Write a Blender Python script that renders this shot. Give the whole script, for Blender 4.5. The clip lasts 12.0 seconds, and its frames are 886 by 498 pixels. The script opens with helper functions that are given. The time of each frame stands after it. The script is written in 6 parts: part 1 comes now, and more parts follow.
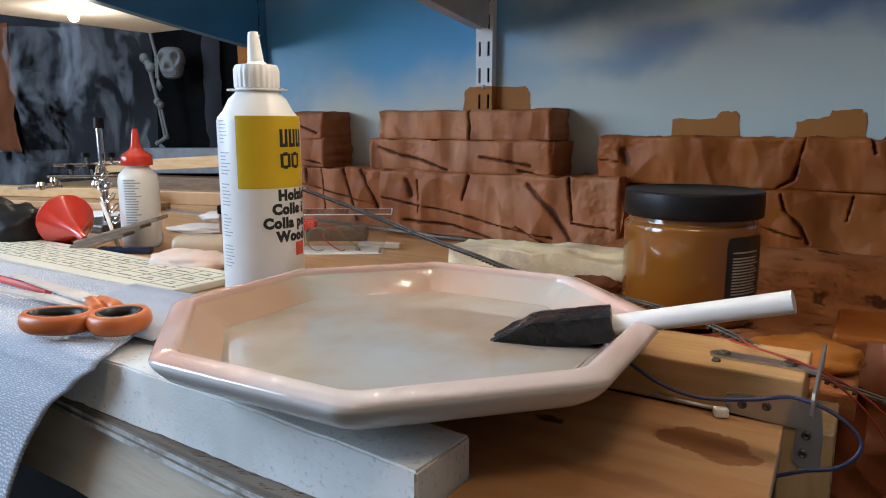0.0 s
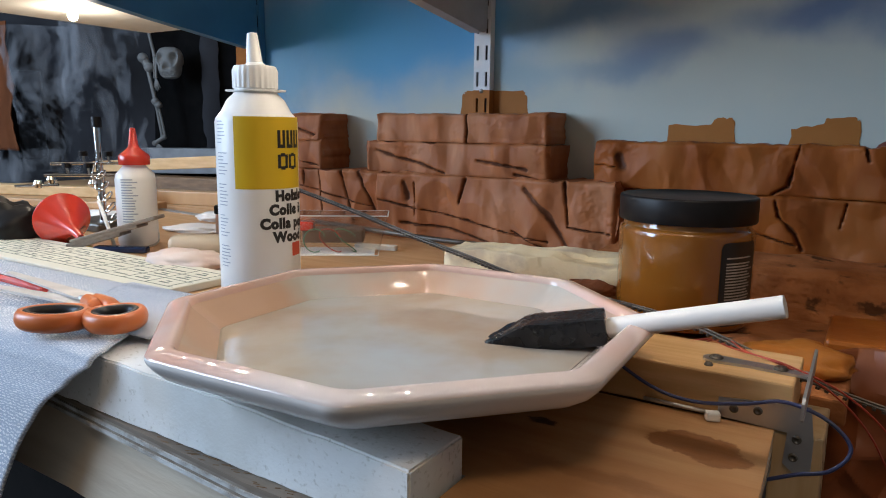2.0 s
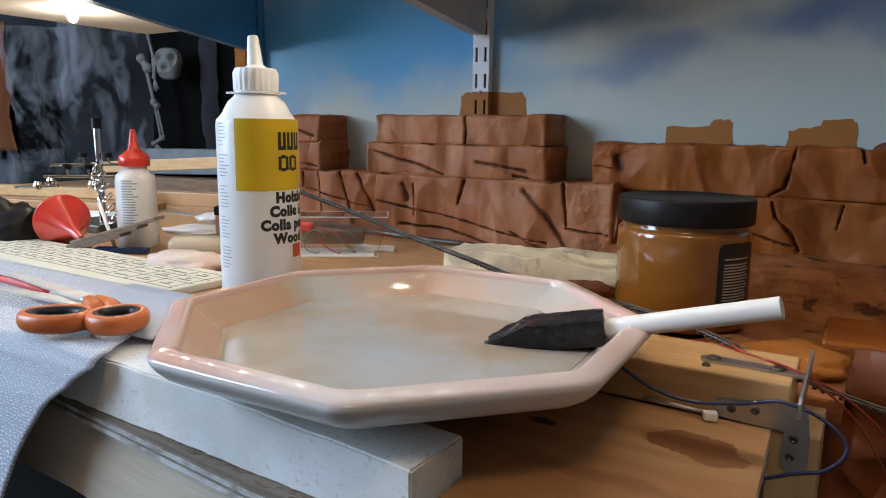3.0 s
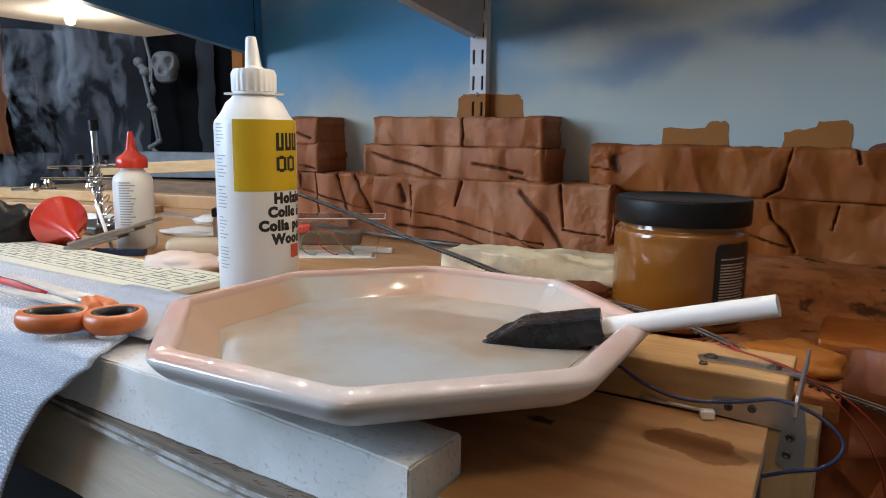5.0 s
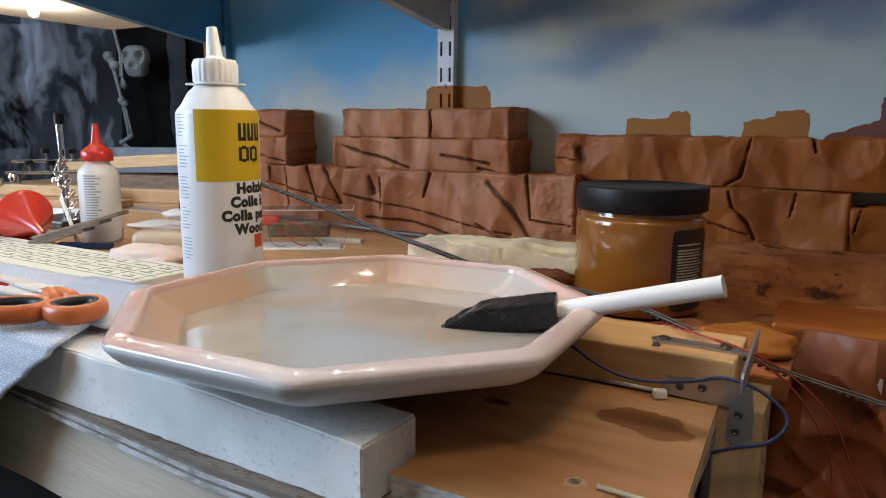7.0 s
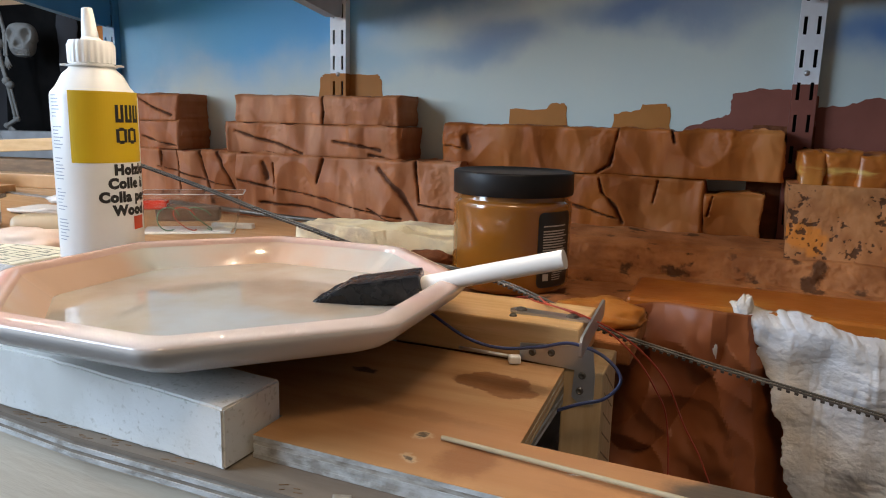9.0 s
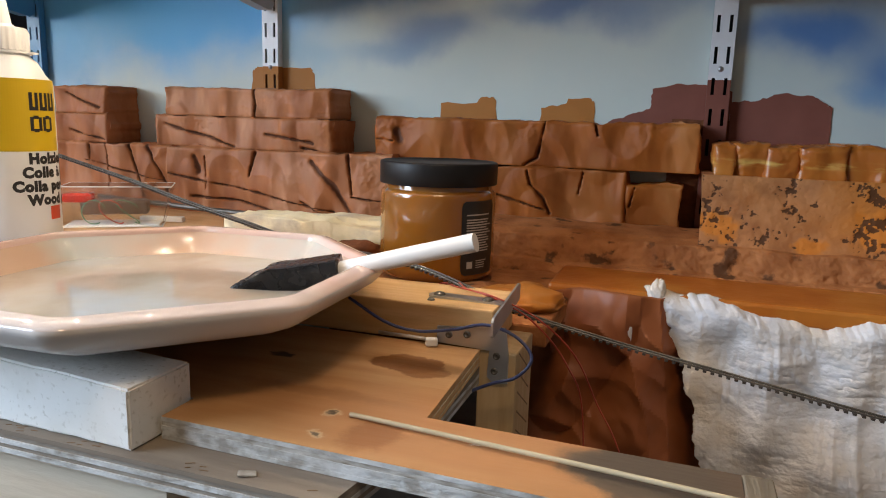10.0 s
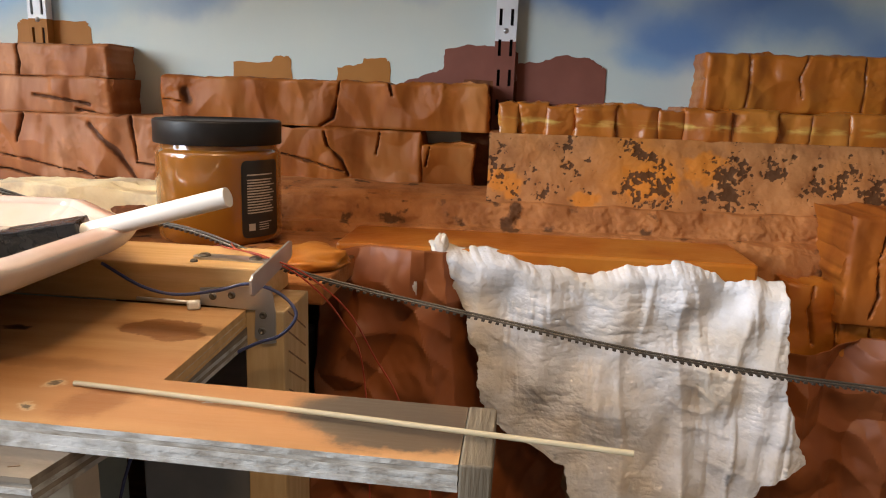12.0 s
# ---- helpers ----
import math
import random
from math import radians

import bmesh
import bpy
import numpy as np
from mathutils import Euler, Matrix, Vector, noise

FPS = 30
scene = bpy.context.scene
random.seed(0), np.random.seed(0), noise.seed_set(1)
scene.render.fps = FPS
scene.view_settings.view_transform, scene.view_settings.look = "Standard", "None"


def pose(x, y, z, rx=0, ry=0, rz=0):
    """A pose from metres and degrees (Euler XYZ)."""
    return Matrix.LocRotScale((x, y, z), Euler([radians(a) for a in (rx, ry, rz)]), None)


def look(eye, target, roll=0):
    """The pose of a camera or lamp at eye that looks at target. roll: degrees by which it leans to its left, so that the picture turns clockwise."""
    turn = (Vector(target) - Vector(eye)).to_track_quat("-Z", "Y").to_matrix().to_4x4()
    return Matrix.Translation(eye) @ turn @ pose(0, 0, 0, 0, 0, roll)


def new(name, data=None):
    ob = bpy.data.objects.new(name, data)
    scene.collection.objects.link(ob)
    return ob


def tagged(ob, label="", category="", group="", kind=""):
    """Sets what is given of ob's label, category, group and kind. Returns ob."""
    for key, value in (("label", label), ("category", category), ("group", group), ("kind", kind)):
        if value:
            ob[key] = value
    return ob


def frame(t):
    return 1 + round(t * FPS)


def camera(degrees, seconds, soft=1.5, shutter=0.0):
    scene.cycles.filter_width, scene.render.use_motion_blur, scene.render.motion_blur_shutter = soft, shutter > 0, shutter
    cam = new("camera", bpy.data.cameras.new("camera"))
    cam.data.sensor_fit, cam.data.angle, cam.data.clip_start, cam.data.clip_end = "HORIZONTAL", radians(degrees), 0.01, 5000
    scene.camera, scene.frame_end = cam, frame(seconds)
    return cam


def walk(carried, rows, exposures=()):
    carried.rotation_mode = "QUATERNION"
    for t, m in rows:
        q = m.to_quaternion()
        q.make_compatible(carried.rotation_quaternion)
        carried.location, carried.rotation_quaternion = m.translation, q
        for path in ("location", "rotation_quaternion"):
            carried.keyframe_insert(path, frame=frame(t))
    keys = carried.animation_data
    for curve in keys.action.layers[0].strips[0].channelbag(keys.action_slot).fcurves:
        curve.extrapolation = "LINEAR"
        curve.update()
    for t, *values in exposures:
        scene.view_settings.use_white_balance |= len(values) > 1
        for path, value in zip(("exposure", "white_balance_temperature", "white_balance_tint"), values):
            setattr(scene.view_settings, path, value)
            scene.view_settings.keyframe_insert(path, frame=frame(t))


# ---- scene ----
cam = camera(64.7, 12.0, soft=1.05)
METRES, EYE, TILT, LEAN, TURN = 0.16, 0.18, -10.0, 0.0, 32.0
ROWS = [
    (0.0, 0.0, 0.0, 0.0, 0.0, 0.0, -0.0),
    (0.5, -0.0023, -0.0139, 0.0093, -0.27, 0.29, -0.13),
    (1.0, -0.0063, -0.0062, -0.0015, -0.28, 0.43, -0.36),
    (1.5, -0.0018, -0.0119, -0.0016, -0.31, 0.38, -0.58),
    (2.0, 0.002, -0.0162, -0.0055, -0.31, 0.28, -0.64),
    (2.5, 0.0075, -0.0228, -0.0013, -0.37, 0.2, -0.59),
    (3.0, -0.0046, -0.0376, -0.0013, -0.45, 0.31, -0.62),
    (5.0, -0.0083, -0.0457, -0.0179, -0.7, 0.62, -0.56),
    (5.5, -0.0059, -0.0515, -0.0198, -0.77, 0.53, -0.39),
    (6.0, 0.0364, -0.0679, -0.0236, -0.97, 0.42, -0.49),
    (6.5, 0.0594, -0.0716, -0.0362, -1.43, 0.36, -0.25),
    (8.5, 0.1736, -0.2155, -0.0898, -7.29, -0.38, 0.07),
    (9.0, 0.2381, -0.2802, -0.0999, -9.28, -0.56, 0.19),
    (9.5, 0.2736, -0.3463, -0.1226, -11.26, -0.57, 0.42),
    (10.0, 0.3652, -0.3695, -0.1594, -13.23, -0.61, 0.61),
    (10.5, 0.4983, -0.3985, -0.1853, -16.35, -1.0, 0.88),
    (11.0, 0.5693, -0.4221, -0.212, -19.97, -1.68, 1.39),
    (11.5, 0.617, -0.4371, -0.2256, -22.89, -2.41, 1.74),
    (12.0, 0.6944, -0.4483, -0.2423, -25.56, -3.19, 2.4),
]
walk(cam, [(t, pose(0, 0, EYE, TILT, LEAN, TURN) @ pose(METRES * x, METRES * y, METRES * z, 90 + pitch, roll, yaw)) for t, x, y, z, yaw, pitch, roll in ROWS],
     [(0.0, -0.12, 5750, 11), (6.0, -0.08, 5750, 11), (8.5, 0.14, 5950, 11), (9.5, 0.32, 6150, 12), (10.5, 0.56, 6450, 13), (12.0, 0.80, 7100, 16)])

# ---- light ----
world = bpy.data.worlds.new("world")
scene.world = world
world.use_nodes = True
wn = world.node_tree.nodes
wn["Background"].inputs[0].default_value = (0.55, 0.6, 0.7, 1)
wn["Background"].inputs[1].default_value = 0.03


def area_lamp(name, eye, target, sx, sy, power, colour):
    d = bpy.data.lights.new(name, "AREA")
    d.shape, d.size, d.size_y, d.energy, d.color = "RECTANGLE", sx, sy, power, colour
    ob = new(name, d)
    ob.matrix_world = look(eye, target)
    return ob


# daylight in the opening of the window in the left wall
area_lamp("window_light", (-1.735, -0.55, 0.72), (-0.35, 0.40, 0.1), 1.05, 0.88, 44.0, (0.70, 0.85, 1.0))
# added fill in an unseen recess opening, to brighten the backdrop
area_lamp("recess_fill_light", (-2.22, 0.205, 0.70), (-2.0, 1.5, 0.30), 0.54, 0.78, 6.0, (0.70, 0.85, 1.0))
# unseen warm fill added under the ceiling, behind the viewer
area_lamp("ceiling_fill", (0.22, -0.45, 1.56), (0.1, 0.5, 0.0), 0.4, 0.4, 9.0, (1.0, 0.68, 0.37))

# ---- materials ----
def mat(name, c1, c2=None, scale=20.0, rough=0.6, bump=0.15, bscale=None, c3=None, s3=4.0, metal=0.0, coat=0.0, stretch=(1, 1, 1),
        spec=0.5, rvar=0.1, lo=0.35, hi=0.65, lo3=0.48, hi3=0.66):
    """Principled surface: two colours mixed by fine noise, a third by a coarser one, fine relief and uneven gloss."""
    m = bpy.data.materials.new(name)
    m.use_nodes = True
    nt = m.node_tree
    n, l = nt.nodes, nt.links
    b = n["Principled BSDF"]
    c2 = c2 or tuple(v * 0.75 for v in c1)
    tc, mp = n.new("ShaderNodeTexCoord"), n.new("ShaderNodeMapping")
    mp.inputs["Scale"].default_value = stretch
    l.new(tc.outputs["Object"], mp.inputs[0])
    n1 = n.new("ShaderNodeTexNoise")
    n1.inputs["Scale"].default_value, n1.inputs["Detail"].default_value = scale, 6
    l.new(mp.outputs[0], n1.inputs["Vector"])
    r1 = n.new("ShaderNodeMapRange")
    r1.inputs[1].default_value, r1.inputs[2].default_value = lo, hi
    l.new(n1.outputs["Fac"], r1.inputs[0])
    mx = n.new("ShaderNodeMix")
    mx.data_type = "RGBA"
    mx.inputs[6].default_value, mx.inputs[7].default_value = (*c1, 1), (*c2, 1)
    l.new(r1.outputs[0], mx.inputs[0])
    out = mx.outputs[2]
    if c3:
        n3 = n.new("ShaderNodeTexNoise")
        n3.inputs["Scale"].default_value, n3.inputs["Detail"].default_value = s3, 4
        l.new(mp.outputs[0], n3.inputs["Vector"])
        r3 = n.new("ShaderNodeMapRange")
        r3.inputs[1].default_value, r3.inputs[2].default_value = lo3, hi3
        l.new(n3.outputs["Fac"], r3.inputs[0])
        m3 = n.new("ShaderNodeMix")
        m3.data_type = "RGBA"
        m3.inputs[7].default_value = (*c3, 1)
        l.new(r3.outputs[0], m3.inputs[0])
        l.new(out, m3.inputs[6])
        out = m3.outputs[2]
    l.new(out, b.inputs["Base Color"])
    rr = n.new("ShaderNodeMapRange")
    rr.inputs[3].default_value, rr.inputs[4].default_value = max(rough - rvar, 0.02), min(rough + rvar, 1)
    l.new(n1.outputs["Fac"], rr.inputs[0])
    l.new(rr.outputs[0], b.inputs["Roughness"])
    b.inputs["Metallic"].default_value = metal
    b.inputs["Coat Weight"].default_value = coat
    b.inputs["Specular IOR Level"].default_value = spec
    if bump:
        nb = n.new("ShaderNodeTexNoise")
        nb.inputs["Scale"].default_value, nb.inputs["Detail"].default_value = bscale or scale * 4, 5
        l.new(mp.outputs[0], nb.inputs["Vector"])
        bp = n.new("ShaderNodeBump")
        bp.inputs["Strength"].default_value, bp.inputs["Distance"].default_value = bump, 0.002
        l.new(nb.outputs["Fac"], bp.inputs["Height"])
        l.new(bp.outputs[0], b.inputs["Normal"])
    return m


def glow(name, colour, power):
    m = bpy.data.materials.new(name)
    m.use_nodes = True
    b = m.node_tree.nodes["Principled BSDF"]
    b.inputs["Base Color"].default_value = (*colour, 1)
    b.inputs["Emission Color"].default_value = (*colour, 1)
    b.inputs["Emission Strength"].default_value = power
    return m


def clear(name, colour, rough=0.05):
    m = bpy.data.materials.new(name)
    m.use_nodes = True
    b = m.node_tree.nodes["Principled BSDF"]
    b.inputs["Base Color"].default_value = (*colour, 1)
    b.inputs["Transmission Weight"].default_value = 1.0
    b.inputs["Roughness"].default_value = rough
    b.inputs["IOR"].default_value = 1.35
    return m


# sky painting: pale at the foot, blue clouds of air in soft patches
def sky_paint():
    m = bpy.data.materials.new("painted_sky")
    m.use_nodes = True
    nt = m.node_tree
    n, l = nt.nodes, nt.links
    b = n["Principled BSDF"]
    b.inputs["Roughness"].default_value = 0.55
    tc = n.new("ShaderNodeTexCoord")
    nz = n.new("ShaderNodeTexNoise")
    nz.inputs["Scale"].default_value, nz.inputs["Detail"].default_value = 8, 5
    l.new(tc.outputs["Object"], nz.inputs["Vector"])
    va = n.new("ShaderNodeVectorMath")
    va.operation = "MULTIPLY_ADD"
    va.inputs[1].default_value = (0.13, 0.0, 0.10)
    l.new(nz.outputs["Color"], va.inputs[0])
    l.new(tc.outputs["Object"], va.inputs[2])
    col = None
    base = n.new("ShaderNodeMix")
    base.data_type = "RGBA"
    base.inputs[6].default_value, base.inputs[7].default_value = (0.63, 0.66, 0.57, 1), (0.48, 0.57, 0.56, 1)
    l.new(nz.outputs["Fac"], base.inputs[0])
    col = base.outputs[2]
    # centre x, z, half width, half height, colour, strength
    # the first, wide wash paints in the light's fall-off to the right
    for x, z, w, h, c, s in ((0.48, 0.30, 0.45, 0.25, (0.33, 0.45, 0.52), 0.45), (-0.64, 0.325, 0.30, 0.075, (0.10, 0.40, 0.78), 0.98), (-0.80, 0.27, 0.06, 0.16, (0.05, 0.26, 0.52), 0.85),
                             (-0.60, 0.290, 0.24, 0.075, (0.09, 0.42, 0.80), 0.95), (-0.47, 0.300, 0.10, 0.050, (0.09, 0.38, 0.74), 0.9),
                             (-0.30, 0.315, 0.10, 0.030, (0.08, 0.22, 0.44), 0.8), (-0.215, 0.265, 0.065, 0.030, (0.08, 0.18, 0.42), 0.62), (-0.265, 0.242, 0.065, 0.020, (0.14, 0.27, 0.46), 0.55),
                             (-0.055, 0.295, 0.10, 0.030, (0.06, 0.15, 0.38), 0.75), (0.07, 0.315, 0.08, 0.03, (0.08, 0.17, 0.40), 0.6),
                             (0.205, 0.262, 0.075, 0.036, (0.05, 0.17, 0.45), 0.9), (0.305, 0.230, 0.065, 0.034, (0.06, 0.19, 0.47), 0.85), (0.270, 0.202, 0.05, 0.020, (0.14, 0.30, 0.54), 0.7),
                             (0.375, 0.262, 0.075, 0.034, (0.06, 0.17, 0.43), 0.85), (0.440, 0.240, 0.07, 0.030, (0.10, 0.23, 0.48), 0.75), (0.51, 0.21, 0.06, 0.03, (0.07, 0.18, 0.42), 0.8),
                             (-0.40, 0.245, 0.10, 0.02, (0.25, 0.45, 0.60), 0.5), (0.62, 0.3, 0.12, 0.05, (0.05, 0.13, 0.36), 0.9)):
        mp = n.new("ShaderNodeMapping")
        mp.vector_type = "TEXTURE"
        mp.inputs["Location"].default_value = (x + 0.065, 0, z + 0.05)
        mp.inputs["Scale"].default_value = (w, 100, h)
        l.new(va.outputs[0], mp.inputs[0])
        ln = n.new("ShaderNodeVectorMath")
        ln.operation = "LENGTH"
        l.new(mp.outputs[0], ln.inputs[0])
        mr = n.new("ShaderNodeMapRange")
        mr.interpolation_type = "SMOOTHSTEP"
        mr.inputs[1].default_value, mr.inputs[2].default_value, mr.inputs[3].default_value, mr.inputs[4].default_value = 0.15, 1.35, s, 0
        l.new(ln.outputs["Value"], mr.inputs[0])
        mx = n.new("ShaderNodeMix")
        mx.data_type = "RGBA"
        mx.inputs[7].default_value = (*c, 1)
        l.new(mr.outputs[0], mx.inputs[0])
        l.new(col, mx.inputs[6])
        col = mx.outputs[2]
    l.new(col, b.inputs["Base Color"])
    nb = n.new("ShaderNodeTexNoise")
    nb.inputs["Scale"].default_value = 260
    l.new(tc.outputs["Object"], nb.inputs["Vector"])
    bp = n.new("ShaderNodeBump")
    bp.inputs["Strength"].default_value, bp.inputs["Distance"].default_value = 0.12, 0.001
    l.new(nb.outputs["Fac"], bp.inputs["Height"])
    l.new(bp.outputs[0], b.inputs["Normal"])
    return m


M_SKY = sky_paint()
M_WALL = mat("grey_plaster", (0.30, 0.27, 0.23), (0.26, 0.23, 0.20), 6, 0.8)
M_CEIL = mat("white_ceiling", (0.75, 0.74, 0.71), (0.68, 0.67, 0.64), 6, 0.9)
M_FLOOR = mat("dark_floor", (0.16, 0.12, 0.09), (0.10, 0.08, 0.06), 8, 0.6, stretch=(1, 6, 1))
M_DARK = mat("dark_cloth", (0.055, 0.055, 0.060), (0.040, 0.040, 0.045), 5, 0.95, c3=(0.070, 0.070, 0.078), s3=2, spec=0.1)
M_BLACK = mat("black_cloth", (0.008, 0.008, 0.008), (0.012, 0.011, 0.011), 30, 0.95, spec=0.1)
M_RAIL = mat("white_enamel", (0.74, 0.76, 0.78), (0.66, 0.68, 0.70), 40, 0.35, bump=0.03)
M_BRACKET = mat("grey_enamel", (0.42, 0.42, 0.43), (0.36, 0.36, 0.37), 30, 0.45, bump=0.04)
M_BLUE = mat("blue_enamel", (0.05, 0.20, 0.40), (0.04, 0.16, 0.33), 12, 0.4, bump=0.03)
M_SLOTSHADE = mat("slot_shade", (0.012, 0.012, 0.012), rough=0.9, bump=0)
M_SHELF = mat("white_board", (0.78, 0.77, 0.74), (0.70, 0.69, 0.66), 8, 0.5)
M_ROCK = mat("terracotta_rock", (0.41, 0.148, 0.050), (0.28, 0.088, 0.026), 30, 0.56, 0.10, 160, c3=(0.50, 0.225, 0.105), s3=15, stretch=(1.4, 1, 0.5), rvar=0.18, spec=0.28)
M_ROCK_D = mat("terracotta_rock_dark", (0.355, 0.102, 0.014), (0.24, 0.060, 0.008), 28, 0.55, 0.10, 160, c3=(0.42, 0.150, 0.034), s3=14, stretch=(1.3, 1, 0.5), rvar=0.18, spec=0.26)
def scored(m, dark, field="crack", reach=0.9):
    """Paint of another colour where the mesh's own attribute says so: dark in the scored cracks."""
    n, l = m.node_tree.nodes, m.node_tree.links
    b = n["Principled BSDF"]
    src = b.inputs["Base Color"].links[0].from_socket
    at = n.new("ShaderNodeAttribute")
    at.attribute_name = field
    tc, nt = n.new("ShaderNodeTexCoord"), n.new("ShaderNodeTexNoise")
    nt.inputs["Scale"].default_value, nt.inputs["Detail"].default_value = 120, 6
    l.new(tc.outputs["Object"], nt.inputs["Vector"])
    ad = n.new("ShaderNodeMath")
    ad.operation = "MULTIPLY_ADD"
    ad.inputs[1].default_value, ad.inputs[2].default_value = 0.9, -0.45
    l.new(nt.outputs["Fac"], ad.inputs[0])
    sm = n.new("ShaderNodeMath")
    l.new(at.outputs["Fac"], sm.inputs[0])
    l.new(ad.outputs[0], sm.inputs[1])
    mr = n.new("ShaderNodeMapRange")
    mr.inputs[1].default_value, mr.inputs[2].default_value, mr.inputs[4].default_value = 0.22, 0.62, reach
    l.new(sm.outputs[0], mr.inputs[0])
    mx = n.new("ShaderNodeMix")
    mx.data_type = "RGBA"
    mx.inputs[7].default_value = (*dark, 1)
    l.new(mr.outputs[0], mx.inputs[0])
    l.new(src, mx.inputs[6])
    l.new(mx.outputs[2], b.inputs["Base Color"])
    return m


M_CRACK = mat("scored_rock", (0.13, 0.048, 0.022), (0.20, 0.075, 0.032), 70, 0.8, 0.6, 200, spec=0.1)
M_ORANGE = mat("orange_rock", (0.44, 0.132, 0.016), (0.34, 0.09, 0.011), 16, 0.36, 0.3, 110, c3=(0.48, 0.18, 0.028), s3=12, rvar=0.15, spec=0.3)
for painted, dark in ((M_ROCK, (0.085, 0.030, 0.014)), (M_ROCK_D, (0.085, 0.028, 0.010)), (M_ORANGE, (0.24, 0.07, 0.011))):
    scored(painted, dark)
M_MESA_A = mat("painted_mesa", (0.46, 0.195, 0.05), (0.40, 0.16, 0.036), 18, 0.6, 0.1, spec=0.2)
M_MESA_B = mat("painted_mesa_red", (0.235, 0.085, 0.06), (0.19, 0.065, 0.045), 18, 0.55, 0.1, spec=0.2)
M_PLYEDGE = mat("plywood_edge", (0.52, 0.53, 0.52), (0.32, 0.30, 0.27), 70, 0.8, 0.5, 160, c3=(0.60, 0.61, 0.61), s3=22, stretch=(1.6, 1.6, 2.6), lo=0.38, hi=0.6)
M_PLYDARK = mat("plywood_dark_ply", (0.20, 0.16, 0.12), (0.32, 0.28, 0.23), 50, 0.8, 0.5, 120)
M_BENCH = mat("bench_plywood", (0.22, 0.18, 0.14), (0.15, 0.115, 0.085), 10, 0.7, 0.25, 70, c3=(0.30, 0.25, 0.19), s3=5, stretch=(1, 5, 1))
M_BENCHF = mat("bench_front", (0.66, 0.58, 0.46), (0.56, 0.47, 0.36), 7, 0.65, 0.2, 60, stretch=(1, 1, 6))
M_PINE = mat("pine", (0.70, 0.45, 0.205), (0.60, 0.36, 0.145), 16, 0.5, 0.15, 60, stretch=(1, 9, 9))
M_PINE_V = mat("pine_post", (0.56, 0.40, 0.22), (0.46, 0.31, 0.15), 16, 0.55, 0.15, 60, stretch=(9, 9, 1))
M_OAK = mat("table_top", (0.56, 0.33, 0.15), (0.47, 0.26, 0.11), 10, 0.4, 0.08, 60, stretch=(1, 8, 1))
M_PLASTER = mat("gypsum_strip", (0.82, 0.82, 0.80), (0.62, 0.61, 0.57), 300, 0.9, 0.16, 500, c3=(0.72, 0.71, 0.67), s3=16, lo=0.58, hi=0.70)
M_CERAMIC = mat("glazed_ceramic", (0.76, 0.75, 0.74), (0.70, 0.66, 0.63), 9, 0.22, 0.03, 30, rvar=0.06, spec=0.4)
M_RIM = mat("pink_glaze", (0.64, 0.40, 0.32), (0.66, 0.49, 0.43), 14, 0.04, 0.0, 30, c3=(0.64, 0.56, 0.52), s3=5, rvar=0.006, coat=0.0, spec=0.8)
M_HDPE = mat("white_plastic", (0.80, 0.80, 0.78), (0.76, 0.76, 0.74), 20, 0.35, 0.03)
M_YELLOW = mat("yellow_print", (0.64, 0.43, 0.006), (0.60, 0.40, 0.006), 15, 0.4, 0.02)
M_INK = mat("black_ink", (0.02, 0.018, 0.016), rough=0.5, bump=0)
M_GREYINK = mat("grey_ink", (0.36, 0.39, 0.45), rough=0.5, bump=0)
M_REDINK = mat("red_print", (0.65, 0.08, 0.03), rough=0.45, bump=0)
M_RED = mat("red_plastic", (0.62, 0.045, 0.02), (0.56, 0.035, 0.015), 20, 0.25, 0.02, coat=0.3)
M_LID = mat("black_lid", (0.012, 0.011, 0.011), (0.008, 0.007, 0.007), 40, 0.42, 0.04, 90, spec=0.25)
M_BROWNPAINT = mat("ochre_paint", (0.30, 0.112, 0.013), (0.24, 0.086, 0.009), 14, 0.16, 0.0, coat=1.0, spec=0.5, stretch=(1, 1, 0.4))
M_LABEL = mat("black_label", (0.02, 0.018, 0.016), rough=0.35, bump=0)
M_LABELTXT = mat("label_print", (0.55, 0.52, 0.48), rough=0.5, bump=0)
M_FOAM = mat("wet_black_foam", (0.006, 0.006, 0.007), (0.011, 0.011, 0.012), 90, 0.26, 0.35, 260, rvar=0.2, spec=0.32)
M_DOWEL = mat("white_handle", (0.80, 0.77, 0.72), (0.74, 0.70, 0.64), 20, 0.45, 0.08, 80, stretch=(1, 1, 1))
M_STEEL = mat("zinc_steel", (0.55, 0.55, 0.55), (0.45, 0.45, 0.46), 30, 0.38, 0.05, metal=0.9)
M_IRON = mat("dark_steel", (0.17, 0.155, 0.135), (0.10, 0.09, 0.075), 60, 0.4, 0.2, metal=0.7)
M_WHITEGLUE = mat("milky_glue", (0.47, 0.42, 0.35), (0.42, 0.34, 0.26), 26, 0.045, 0.03, 60, c3=(0.46, 0.45, 0.42), s3=9, rvar=0.03, coat=0.5)


M_PLYEDGE2 = mat("plywood_edge_grey", (0.54, 0.53, 0.50), (0.24, 0.21, 0.17), 80, 0.75, 0.5, 120, stretch=(1, 1, 3))
M_OLDWOOD = mat("dark_plank", (0.24, 0.14, 0.065), (0.15, 0.085, 0.04), 14, 0.6, 0.2, stretch=(1, 9, 9))

# ---- mesh helpers ----
def finish(name, me, material, parent=None, label="", smooth=False):
    for m in (material if isinstance(material, (list, tuple)) else [material]):
        me.materials.append(m)
    if smooth:
        me.polygons.foreach_set("use_smooth", [True] * len(me.polygons))
    ob = new(name, me)
    if parent:
        ob.parent = parent
    if label:
        tagged(ob, label)
    return ob


